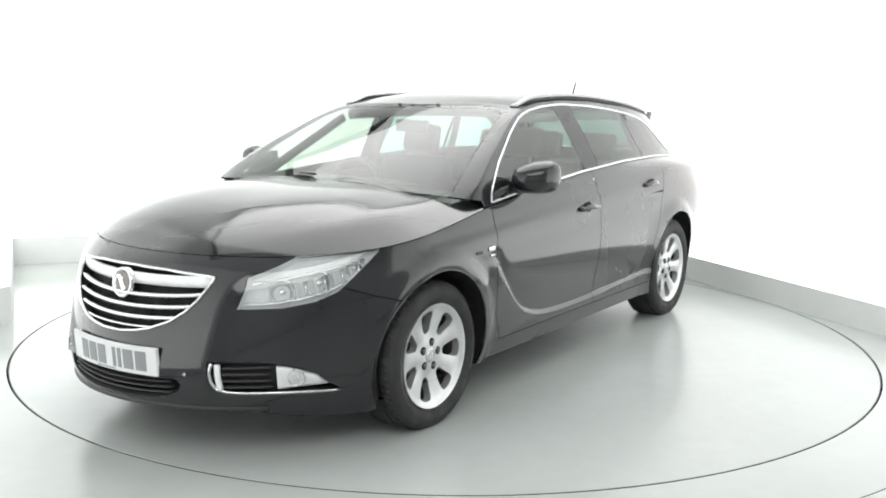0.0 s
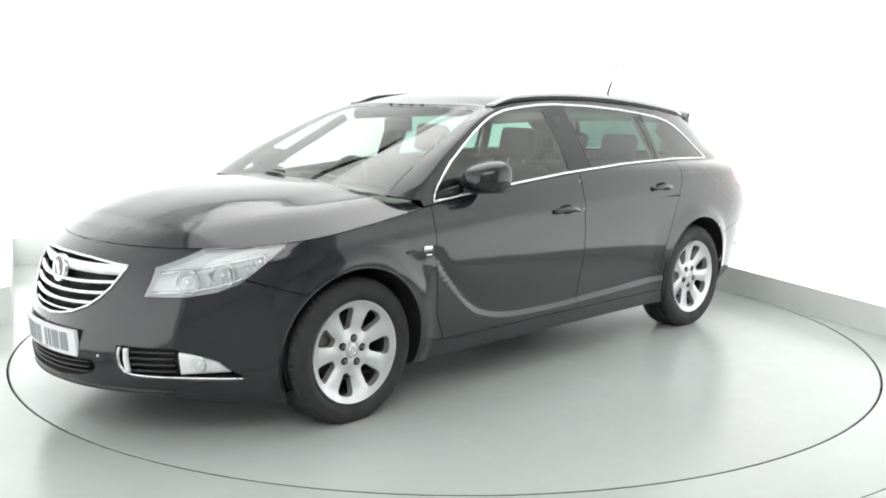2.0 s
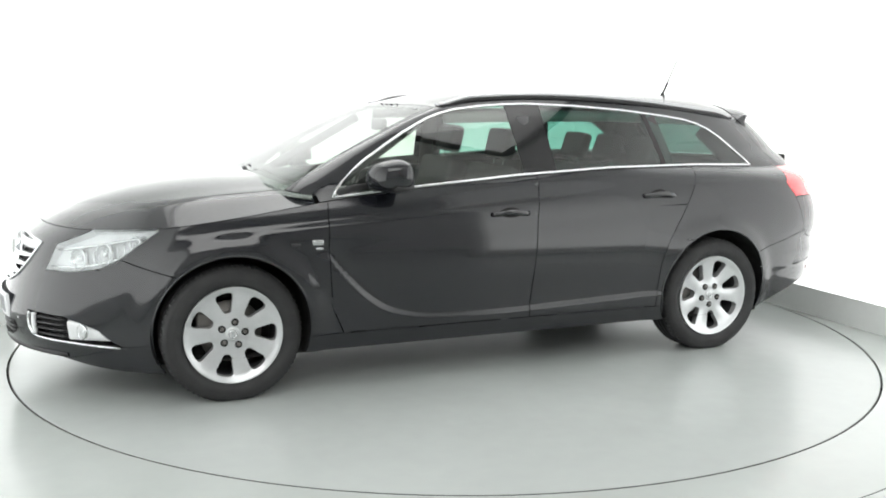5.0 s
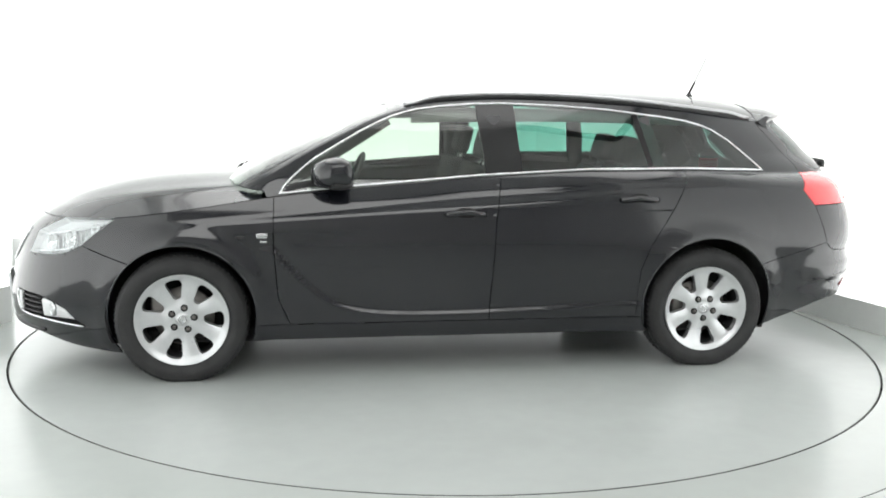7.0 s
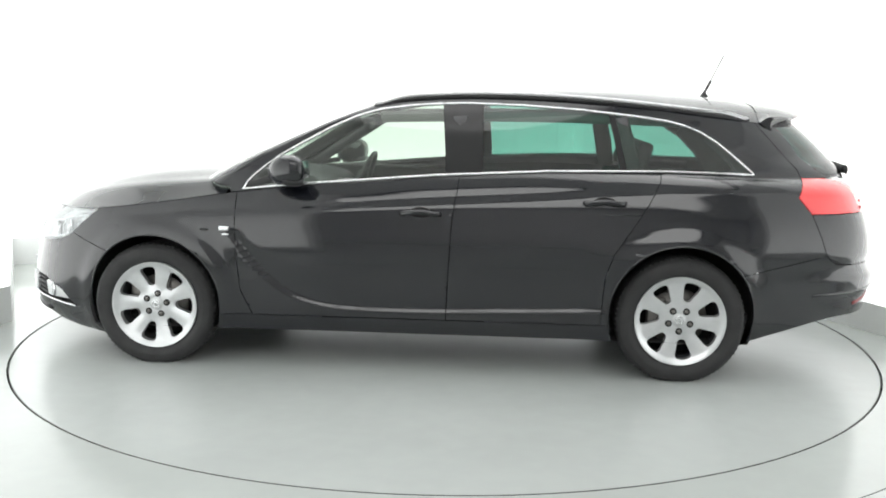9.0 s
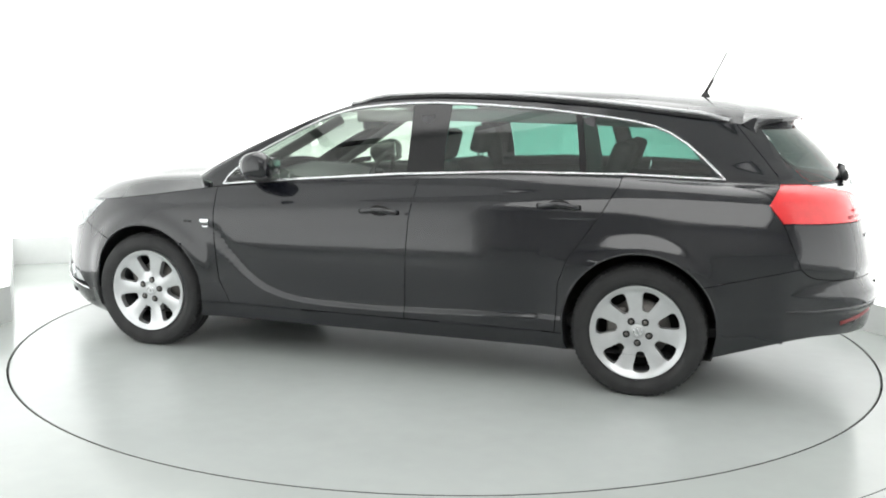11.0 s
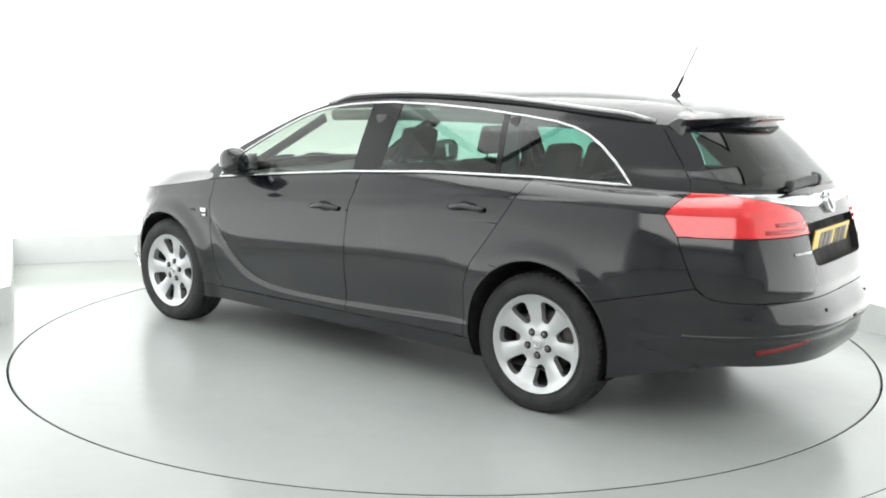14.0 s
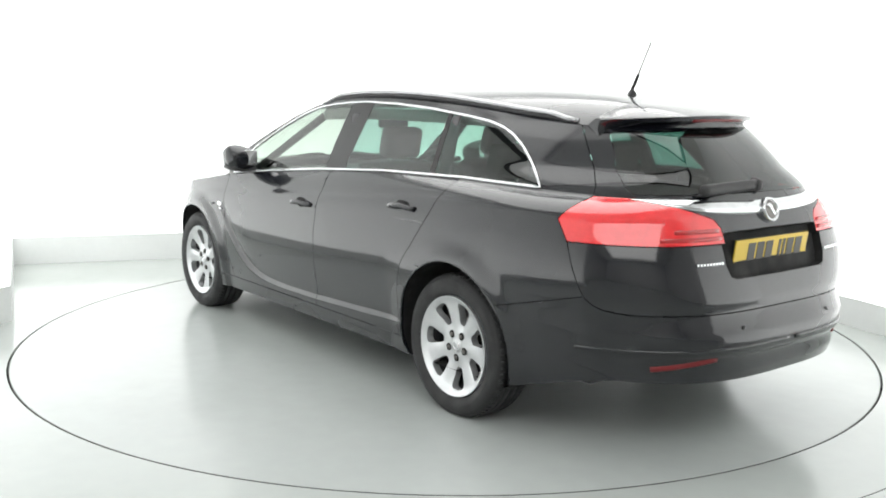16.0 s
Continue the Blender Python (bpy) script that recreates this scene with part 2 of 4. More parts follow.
HOOD_Z = ((.80, 1.045), (1.0, 1.030), (1.15, 1.020), (1.316, 1.015), (1.477, 1.005), (1.64, .986), (1.80, .955), (1.96, .908), (2.08, .858), (2.15, .817), (2.185, .798))
SCREEN_X = ((.93, 1.31), (1.01, 1.15), (1.10, .962), (1.20, .735), (1.30, .50), (1.385, .30), (1.40, .26))
PILLAR_X = ((.93, .95), (1.016, .905), (1.116, .775), (1.183, .66), (1.252, .525), (1.322, .375), (1.372, .22), (1.41, .08))
ROOF_Z = ((-2.1, 1.355), (-2.0, 1.380), (-1.9, 1.402), (-1.64, 1.447), (-1.3, 1.472), (-.965, 1.482), (-.63, 1.483), (-.3, 1.475), (-.1, 1.463), (.1, 1.438), (.3, 1.388))
EDGE_Z = ((-2.1, 1.312), (-1.75, 1.318), (-1.5, 1.338), (-1.2, 1.372), (-.9, 1.40), (-.6, 1.416), (-.3, 1.42), (-.1, 1.413), (.1, 1.396), (.22, 1.376), (.3, 1.386))
FRONT_C, REAR_C = 1.42, -.90
BLADE = ((-1.05, .365), (-.5, .345), (0, .33), (.4, .34), (.6, .385), (.72, .46), (.82, .56), (.92, .68))


def plan(k, u, xf, xc, nf, xr, nr):
    """x and the share of the half width at a station: k 0 front (u 0 middle to 1 side), 1 side, 2 rear."""
    if k == 0:
        w = u * math.pi / 2
        return xc + (xf - xc) * math.cos(w) ** (2 / nf), math.sin(w) ** (2 / nf)
    if k == 1:
        return xc + (REAR_C - xc) * u, 1.0
    w = (1 - u) * math.pi / 2
    return REAR_C + (xr - REAR_C) * math.cos(w) ** (2 / nr), math.sin(w) ** (2 / nr)


def side_relief(x, z):
    """The scooped door side above its blade, and the flared arches."""
    d = 0.0
    if -1.2 < x < 1.0:
        zb = tab(BLADE, x)
        fade = ease(-1.15, -.85, x) * (1 - ease(.86, .98, x))
        d -= fade * .014 * ease(-.009, .010, z - zb) * (1 - ease(zb + .02, max(.64, zb + .08), z))
    zs = .87 - .07 * x  # the shoulder line, rising to the tail lamp
    if z < .98 and abs(x) < 1.9:
        d += .008 * (ease(zs - .12, zs, z) - ease(zs, zs + .045, z)) * ease(1.9, 1.2, abs(x))
    for xa in (1.37, -1.37):
        r = math.hypot(x - xa, z - .335)
        d += .019 * (1 - ease(.385, .475, r))
    return d


def tail_n(z):
    """How square the tail is in plan at a height."""
    return 3.25 + .95 * ease(.45, .82, z)


def cabin_n(z):
    """How square the cabin's back is in plan at a height."""
    return 3.6 - .5 * ease(1.05, 1.16, z)


def cabin_taper(x):
    """The cabin draws in towards its back."""
    return 1 - .085 * ease(-.5, -1.9, x)


def skirt(k, u, t):
    rim0 = rim_of(k, u)
    zb = bottom_of(k, u)
    z = zb + (rim0 - zb) * t
    x, y, z = skirt_at(k, u, z)
    roll = max(0.0, (z - rim0 + .10) / .10) ** 2.6
    if k == 2 and roll:
        cx, cy, cz = cabin(2, u, 0.0)
        ex, ey, ez = skirt_at(k, u, rim0)
        x, y, z = x + (cx - ex) * roll, y + (cy - ey) * roll, z + (cz - ez) * roll
    elif k == 1 and roll and x < .8:
        y += (side_y(x, rim0) - skirt_at(k, u, rim0)[1]) * roll * ease(.8, .5, x)
    return (x, y, z)


def skirt_at(k, u, z):
    x, w = plan(k, u, tab(NOSE_X, z), FRONT_C, 2.05, tab(TAIL_X, z), tail_n(z))
    y = w * tab(HALF_W, z) * (1 - .03 * ease(1.0, 2.0, x))
    if k == 1 or w > .8:
        y += side_relief(x, z) * ease(.8, .95, w)
    return (x, y, z)


def rim_of(k, u):
    z = .95
    for _ in range(6):
        x, w = plan(k, u, tab(NOSE_X, z), FRONT_C, 2.05, tab(TAIL_X, z), 3.0)
        z = tab(RIM_Z, x)
    return z


def bottom_of(k, u):
    if k == 0:
        x, w = plan(k, u, 2.34, FRONT_C, 2.05, -2.4, 3.0)
        return .222 - .085 * ease(.55, .97, w)
    if k == 1:
        return .20
    x, w = plan(k, u, 2.34, FRONT_C, 2.05, -2.45, 3.0)
    return .20 + .13 * ease(-1.55, -2.2, x)


def hood(k, u, v):
    """From the rim (v = 1) to the middle (v = 0)."""
    x, y, z = skirt(k, u, 1.0)
    zc = max(tab(HOOD_Z, x), z)
    crease = .012 * math.exp(-((v - .80) / .10) ** 2) * ease(2.1, 1.5, x)
    return (x, y * v, zc - (zc - z) * v ** 2.9 + crease)


def cabin_half(z):
    return .833 - .225 * max(0.0, (z - 1.0) / .40) ** 1.15 if z > 1.0 else .833 + (1.0 - z) * .35


def cabin(k, u, t):
    """From the belt (t = 0) to the roof's edge (t = 1)."""
    z = 1.1
    if k == 0:
        lo = .955 + .045 * (1 - u ** 2)
        hi = 1.386 - .014 * u ** 2
    elif k == 2:
        lo, hi = tab(RIM_Z, plan(2, u, 0, 0, 2, -2.3, 3.6)[0]), tab(EDGE_Z, plan(2, u, 0, 0, 2, -2.06, 2.6)[0])
    else:
        lo = hi = None
    if lo is None:
        zl = 1.0
        for _ in range(5):
            zl = tab(RIM_Z, plan(1, u, 0, tab(PILLAR_X, zl), 2.6, -2.3, 2.4)[0])
        zh = 1.38
        for _ in range(8):
            zh = tab(EDGE_Z, plan(1, u, 0, tab(PILLAR_X, zh), 2.6, -2.1, 2.4)[0])
        lo, hi = zl, zh
    z = lo + (hi - lo) * t
    x, w = plan(k, u, tab(SCREEN_X, z), tab(PILLAR_X, z), 2.6, tab(TAIL_X, z), cabin_n(z))
    return (x, w * cabin_half(z) * cabin_taper(x), z)


def roof(k, u, v):
    x, y, z = cabin(k, u, 1.0)
    zc = max(tab(ROOF_Z, x), z)
    return (x, y * v, zc - (zc - z) * v ** 3.0)
# ---- end of surfaces ----

# ---- the studio ----
RADIUS = 2.479


def prism(points, z0, z1):
    """A closed upright prism over plan points."""
    bm = bmesh.new()
    lo = [bm.verts.new((x, y, z0)) for x, y in points]
    hi = [bm.verts.new((x, y, z1)) for x, y in points]
    n = len(points)
    bm.faces.new(lo[::-1])
    bm.faces.new(hi)
    for i in range(n):
        bm.faces.new((lo[i], lo[(i + 1) % n], hi[(i + 1) % n], hi[i]))
    bmesh.ops.recalc_face_normals(bm, faces=bm.faces)
    return bm


def wall(name, a, b, height, mat, thick=0.12, z0=0.0, inset=0.0, kind="structure", label=""):
    """A wall from a to b, its inner face on that line, its body to the right of the way."""
    a, b = Vector(a), Vector(b)
    d = (b - a).normalized()
    o = Vector((d.y, -d.x))
    a, b = a - o * inset, b - o * inset
    pts = [a, b, b + o * thick, a + o * thick]
    return part(name, prism([(p.x, p.y) for p in pts], z0, z0 + height), mat, smooth=False, kind=kind, label=label)


# inner corners of the booth, counter-clockwise from the jamb beside the camera
PLAN = [(2.35, -3.05), (3.2, -1.9), (3.17, -1.077), (1.25, 3.58), (-3.62, 1.97), (-2.73, 0.02), (-3.15, -1.5), (-1.5, -3.85), (-4.2, -4.1), (-4.2, -9.0), (4.2, -9.0), (4.2, -3.2)]
NAMES = ["wall_south_east", "wall_east", "wall_north_east", "wall_north_west", "wall_west_jamb", "wall_west", "wall_south_west", "wall_jamb_left", "wall_camera_west", "wall_camera_south", "wall_camera_east", "wall_jamb_right"]
# Unseen walls, their tone set for what the paint reflects.
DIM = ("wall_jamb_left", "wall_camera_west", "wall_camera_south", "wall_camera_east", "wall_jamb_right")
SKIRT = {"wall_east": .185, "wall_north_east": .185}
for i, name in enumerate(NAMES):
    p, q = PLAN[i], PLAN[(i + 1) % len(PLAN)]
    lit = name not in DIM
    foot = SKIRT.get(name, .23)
    wall(name, p, q, 3.6 - foot, WALL_LIT if lit else WALL_DIM, z0=foot, label="plain white studio wall with an added glow" if lit else "plain dim grey wall, out of view by the camera")
    wall("baseboard", p, q, foot, WALL_SKIRT, thick=0.13, inset=0.006, label="pale grey skirting along the studio wall")


def ring_floor():
    """The floor, one sheet with a round hole for the turntable."""
    bm = bmesh.new()
    n, r = 192, RADIUS + 0.011
    inner, outer, deep = [], [], []
    for i in range(n):
        w = 2 * math.pi * i / n
        c, s = math.cos(w), math.sin(w)
        k = min(12.0 / max(abs(c), 1e-6), 12.0 / max(abs(s), 1e-6))
        inner.append(bm.verts.new((r * c, r * s, 0)))
        outer.append(bm.verts.new((k * c, k * s, 0)))
        deep.append(bm.verts.new((r * c, r * s, -0.05)))
    for i in range(n):
        j = (i + 1) % n
        bm.faces.new((inner[i], outer[i], outer[j], inner[j]))
        bm.faces.new((deep[i], inner[i], inner[j], deep[j]))
    return bm


part("floor", ring_floor(), FLOOR, smooth=False, kind="structure", label="glossy pale grey-green painted studio floor")
pit = part("turntable_pit", disc(RADIUS + 0.03, -0.06, -0.05, 96), GROOVE, smooth=False, kind="structure", label="dark groove round the turntable")
pit.matrix_basis = pose(0, 0, -0.105, 90, 0, 0)
tt = disc(RADIUS, 0.0, 0.045, 192, bevel=0.003)
bmesh.ops.transform(tt, matrix=pose(0, 0, 0, -90, 0, 0), verts=tt.verts)
turntable = new("turntable")
tagged(turntable, "round flush turntable painted pale grey-green with a dark rim gap", "turntable")
part("deck", tt, TABLE, turntable, smooth=False)
edge = lathe([(RADIUS, -.0012), (RADIUS + .0025, -.003), (RADIUS + .0025, -.05), (RADIUS - .002, -.05)], 192)
bmesh.ops.transform(edge, matrix=pose(0, 0, 0, 90, 0, 0), verts=edge.verts)
part("rim", edge, GROOVE, turntable, "dark rim of the turntable", smooth=False)
arc = tube([(2.889 * math.cos(radians(w)), 2.889 * math.sin(radians(w)), .0) for w in range(-76, -27, 2)], .0025, .0015, 6, up=(0, 0, 1))
part("floor_joint", arc, GROOVE, kind="structure", label="thin dark joint in the floor beyond the turntable")
ceiling = part("ceiling", prism(PLAN, 3.6, 3.7), CEIL, smooth=False, kind="structure", label="white studio ceiling")


# Glowing boxes added overhead, out of view, to brighten what the car reflects.
def light_box(x, y, sx, sy):
    box_thing = new("added_light_box")
    box_thing.matrix_basis = pose(x, y, 3.5)
    tagged(box_thing, "large white light box added overhead, out of view", "ceiling light", "ceiling light boxes")
    fr = bmesh.new()
    for cx, cy, lx, ly in ((0, sy / 2, sx, .06), (0, -sy / 2, sx, .06), (sx / 2, 0, .06, sy), (-sx / 2, 0, .06, sy)):
        add(fr, box(lx, ly, .16, at=(cx, cy, .02)))
    part("frame", fr, PLASTIC, box_thing, smooth=False)
    part("diffuser", box(sx - .07, sy - .07, .02, at=(0, 0, .02)), PANEL_LIT, box_thing, "glowing white diffuser", smooth=False)


light_box(0, 0.3, 4.6, 4.2)
light_box(0, -6.0, 5.2, 3.8)

# ---- the car's skin ----
STATIONS = [(0, i / 44) for i in range(44)] + [(1, i / 104) for i in range(104)] + [(2, i / 64) for i in range(65)]


def skin(func, stations, rows):
    """A grid over stations and rows, faced outwards."""
    bm = bmesh.new()
    cols = [[bm.verts.new(func(k, u, j / rows)) for j in range(rows + 1)] for k, u in stations]
    for a, b in zip(cols, cols[1:]):
        for j in range(rows):
            bm.faces.new((a[j], b[j], b[j + 1], a[j + 1]))
    bmesh.ops.remove_doubles(bm, verts=bm.verts, dist=1e-5)
    bm.normal_update()
    score = sum(f.normal.dot(f.calc_center_median() - Vector((f.calc_center_median().x * .8, 0, .5))) * f.calc_area() for f in bm.faces)
    if score < 0:
        bmesh.ops.reverse_faces(bm, faces=bm.faces)
    for v in bm.verts:
        if abs(v.co.y) < 1e-4:
            v.co.y = 0
    return bm


def side_y(x, z):
    """Half width of the cabin's side at x and z."""
    nr = cabin_n(z)
    xc, w = tab(PILLAR_X, z), 1.0
    if x > xc:
        w = max(0.0, 1 - ((x - xc) / (tab(SCREEN_X, z) - xc)) ** 2.6) ** (1 / 2.6)
    elif x < REAR_C:
        w = max(0.0, 1 - ((REAR_C - x) / (REAR_C - tab(TAIL_X, z))) ** nr) ** (1 / nr)
    return w * cabin_half(z) * cabin_taper(x)


def skirt_x(y, z, rear=False):
    """How far the nose or the tail reaches at y and z."""
    half = tab(HALF_W, z)
    if rear:
        out = (tab(TAIL_X, z) - REAR_C) * max(0.0, 1 - (abs(y) / half) ** tail_n(z)) ** (1 / tail_n(z))
        roll = max(0.0, (z - .942) / .10) ** 2.6
        if roll:
            n = cabin_n(1.05)
            top = (tab(TAIL_X, 1.045) - REAR_C) * max(0.0, 1 - (abs(y) / (cabin_half(1.045) * .918)) ** n) ** (1 / n)
            end = (tab(TAIL_X, 1.045) - REAR_C) * max(0.0, 1 - (abs(y) / tab(HALF_W, 1.045)) ** 4.2) ** (1 / 4.2)
            out += (top - end) * min(1.0, roll)
        return REAR_C + out
    half *= .972
    return FRONT_C + (tab(NOSE_X, z) - FRONT_C) * max(0.0, 1 - (abs(y) / half) ** 2.05) ** (1 / 2.05)


def skirt_y(x, z):
    """Half width of the lower body's side."""
    w = 1.0
    if x > FRONT_C:
        w = max(0.0, 1 - ((x - FRONT_C) / (tab(NOSE_X, z) - FRONT_C)) ** 2.05) ** (1 / 2.05)
    elif x < REAR_C:
        w = max(0.0, 1 - ((REAR_C - x) / (REAR_C - tab(TAIL_X, z))) ** tail_n(z)) ** (1 / tail_n(z))
    return w * tab(HALF_W, z) * (1 - .03 * ease(1.0, 2.0, x)) + side_relief(x, z) * ease(.8, .95, w)


car = new("estate_car")
tagged(car, "glossy black estate car with chrome window trim, parked on the turntable", "car")

ARCH = {1: (1.37, .335, .362), -1: (-1.378, .342, .366)}
HEAD = [(2.164, .612), (2.111, .728), (2.065, .750), (1.96, .80), (1.94, .86), (1.68, .86), (1.69, .812), (1.715, .795), (1.784, .743), (1.875, .669), (1.95, .637), (2.051, .617)]
GRILLE = [(-.2, .50), (.05, .500), (.13, .509), (.2, .525), (.28, .557), (.335, .598), (.372, .64), (.398, .69), (.408, .727), (.2, .742), (-.2, .748)]
INTAKE = [(-.2, .250), (.15, .253), (.27, .266), (.33, .292), (.345, .318), (.33, .338), (-.2, .338)]
FOG = [(.437, .412), (.442, .345), (.455, .31), (.50, .29), (.63, .285), (.77, .271), (.75, .305), (.728, .350), (.69, .378), (.62, .405)]
LAMP_BACK = [(.330, .872), (.333, .93), (.36, .965), (.47, 1.003), (.56, 1.035), (.60, 1.10), (1.1, 1.10), (1.1, .872)]
LAMP_EDGE = [(-2.012, .80), (-2.01, .872), (-1.942, .955), (-1.985, 1.03), (-2.0, 1.10)]
GATE = [(-2.01, .872), (-2.10, .665), (-2.13, .635), (-2.17, .617), (-2.25, .607), (-3.0, .602)]
FR_DOOR = [(.905, 1.12), (.918, .85), (.92, .70), (.90, .42), (.84, .285)]
B_SEAM = [(-.25, 1.12), (-.228, .95), (-.206, .81), (-.19, .5), (-.18, .285)]
R_DOOR = [(-1.275, 1.12), (-1.255, 1.02), (-1.19, .90), (-1.116, .785), (-1.03, .66), (-.988, .54), (-.975, .285)]
SILL = [(1.25, .285), (-1.25, .285)]
NOSE_SEAM = [(1.86, .685), (1.74, .64), (1.60, .60)]
TAIL_SEAM = [(-2.10, .665), (-1.60, .545)]


def across(line, p):
    """Signed side of a point by a line's nearest piece; positive where x is larger."""
    for (ax, az), (bx, bz) in zip(line, line[1:]):
        lo, hi = min(az, bz), max(az, bz)
        if lo <= p[1] <= hi and hi > lo:
            return p[0] - (ax + (bx - ax) * (p[1] - az) / (bz - az))
    end = line[0] if abs(p[1] - line[0][1]) < abs(p[1] - line[-1][1]) else line[-1]
    return p[0] - end[0]


def below(line, p):
    """Positive where z is under a line that runs along x."""
    for (ax, az), (bx, bz) in zip(line, line[1:]):
        lo, hi = min(ax, bx), max(ax, bx)
        if lo <= p[0] <= hi and hi > lo:
            return (az + (bz - az) * (p[0] - ax) / (bx - ax)) - p[1]
    end = line[0] if abs(p[0] - line[0][0]) < abs(p[0] - line[-1][0]) else line[-1]
    return end[1] - p[1]


low = skin(skirt, STATIONS, 84)
inner_src = skin(skirt, STATIONS[::3], 12)
for sx, (ax, az, ar) in ARCH.items():
    circle = [(ax + ar * math.cos(2 * math.pi * i / 56), az + ar * math.sin(2 * math.pi * i / 56)) for i in range(56)]
    knife(low, circle, SIDE)
    bmesh.ops.delete(low, geom=[f for f in low.faces if math.hypot(f.calc_center_median().x - ax, f.calc_center_median().z - az) < ar], context="FACES")
    bmesh.ops.delete(inner_src, geom=[f for f in inner_src.faces if math.hypot(f.calc_center_median().x - ax, f.calc_center_median().z - az) < ar + .13], context="FACES")

nose = lambda c: c.x > 1.5
tail = lambda c: c.x < -1.6
knife(low, HEAD, SIDE, test=nose)
head_skin = take(low, lambda c: nose(c) and inside(HEAD, (c.x, c.z)))
knife(low, GRILLE, FRONT, test=nose)
grille_skin = take(low, lambda c: nose(c) and inside(GRILLE, (c.y, c.z)))
knife(low, INTAKE, FRONT, test=nose)
intake_skin = take(low, lambda c: nose(c) and inside(INTAKE, (c.y, c.z)))
knife(low, FOG, FRONT, test=lambda c: c.x > 1.8)
fog_skin = take(low, lambda c: c.x > 1.8 and inside(FOG, (c.y, c.z)))
knife(low, LAMP_BACK, FRONT, test=lambda c: c.x < -1.85)
knife(low, LAMP_EDGE, SIDE, closed=False, test=tail)
lamp_skin = take(low, lambda c: tail(c) and inside(LAMP_BACK, (c.y, c.z)) and across(LAMP_EDGE, (c.x, c.z)) < 0)
knife(low, GATE, SIDE, closed=False, test=tail)
gate_low = take(low, lambda c: tail(c) and below(GATE, (c.x, c.z)) < 0 and across(LAMP_EDGE if c.z > .872 else GATE, (c.x, c.z)) < 0)
NICHE = [(-.2, .733), (.30, .736), (.33, .745), (.348, .79), (.352, .88), (.345, .905), (.32, .912), (-.2, .916)]
knife(gate_low, NICHE, FRONT)
niche_skin = take(gate_low, lambda c: inside(NICHE, (c.y, c.z)))
knife(low, TAIL_SEAM, SIDE, closed=False, test=tail)
bumper_rear = take(low, lambda c: c.x < -1.5 and (below(TAIL_SEAM, (c.x, c.z)) > 0 if c.x > -2.10 else True))
knife(low, NOSE_SEAM, SIDE, closed=False, test=nose)
bumper_front = take(low, lambda c: c.x > 1.5 and (c.x > 1.86 or below(NOSE_SEAM, (c.x, c.z)) > 0))
knife(low, SILL, SIDE, closed=False)
sill = take(low, lambda c: abs(c.x) < 1.4 and c.z < .285)
knife(low, FR_DOOR, SIDE, closed=False)
fender = take(low, lambda c: c.x > .8 and across(FR_DOOR, (c.x, c.z)) > 0)
knife(low, B_SEAM, SIDE, closed=False)
door_f = take(low, lambda c: across(B_SEAM, (c.x, c.z)) > 0)
knife(low, R_DOOR, SIDE, closed=False)
door_r = take(low, lambda c: across(R_DOOR, (c.x, c.z)) > 0)
quarter = low

HOOD_ST = [(0, i / 44) for i in range(44)] + [(1, i / 104) for i in range(0, 21)]
hood_skin = skin(hood, HOOD_ST, 26)
HOOD_END = [(1.135 - .155 * (i / 10) ** 2, .085 * i) for i in range(11)]
PLANV = (Vector((1, 0, 0)), Vector((0, 1, 0)))
knife(hood_skin, HOOD_END, PLANV, closed=False)
cowl_skin = take(hood_skin, lambda c: c.x < 1.135 - .155 * (c.y / .85) ** 2)

upper = skin(cabin, STATIONS, 34)
roof_skin = skin(roof, STATIONS, 22)
SCREEN = [(-.2, .90), (.735, .90), (.742, .96), (.752, 1.0), (.720, 1.09), (.671, 1.18), (.622, 1.27), (.583, 1.335), (.56, 1.358), (.50, 1.366), (.3, 1.373), (-.2, 1.377)]
in_front = lambda c: c.x > tab(PILLAR_X, c.z) - .004
knife(upper, SCREEN, FRONT, test=in_front)
screen_skin = take(upper, lambda c: in_front(c) and inside(SCREEN, (c.y, c.z)))
GATE_UP = [(-1.75, 1.40), (-1.775, 1.315), (-1.91, 1.157), (-1.975, 1.08), (-2.0, 1.0)]
knife(upper, GATE_UP, SIDE, closed=False, test=tail)
gate_up = take(upper, lambda c: tail(c) and across(GATE_UP, (c.x, c.z)) < 0)
REAR_GLASS = [(-.2, 1.056), (.575, 1.056), (.580, 1.075), (.515, 1.20), (.475, 1.286), (.46, 1.296), (-.2, 1.315)]
knife(gate_up, REAR_GLASS, FRONT)
rear_glass = take(gate_up, lambda c: inside(REAR_GLASS, (c.y, c.z)))
DLO_TOP = [(.885, .945), (.862, .985), (.83, 1.018), (.772, 1.068), (.709, 1.116), (.59, 1.186), (.471, 1.253), (.39, 1.292), (.323, 1.322), (.25, 1.346), (.175, 1.364), (.028, 1.383), (-.12, 1.394), (-.267, 1.399), (-.563, 1.391), (-.859, 1.372), (-1.156, 1.341), (-1.30, 1.321), (-1.395, 1.298), (-1.47, 1.268), (-1.553, 1.218), (-1.63, 1.156), (-1.705, 1.09), (-1.738, 1.058)]
DLO_LOW = [(-1.28, 1.069), (-.7, 1.063), (-.124, 1.033), (.31, .998), (.6, .974)]
DLO = DLO_TOP + DLO_LOW
on_side = lambda c: c.x < tab(PILLAR_X, c.z) + .03 and c.y > .3
knife(upper, DLO, SIDE, test=on_side)
dlo = take(upper, lambda c: on_side(c) and inside(DLO, (c.x, c.z)))
CUTS = [[(-.130, 1.42), (-.170, .98)], [(-.345, 1.42), (-.362, .98)], [(-.985, 1.42), (-1.075, .98)], [(-1.02, 1.42), (-1.108, .98)]]
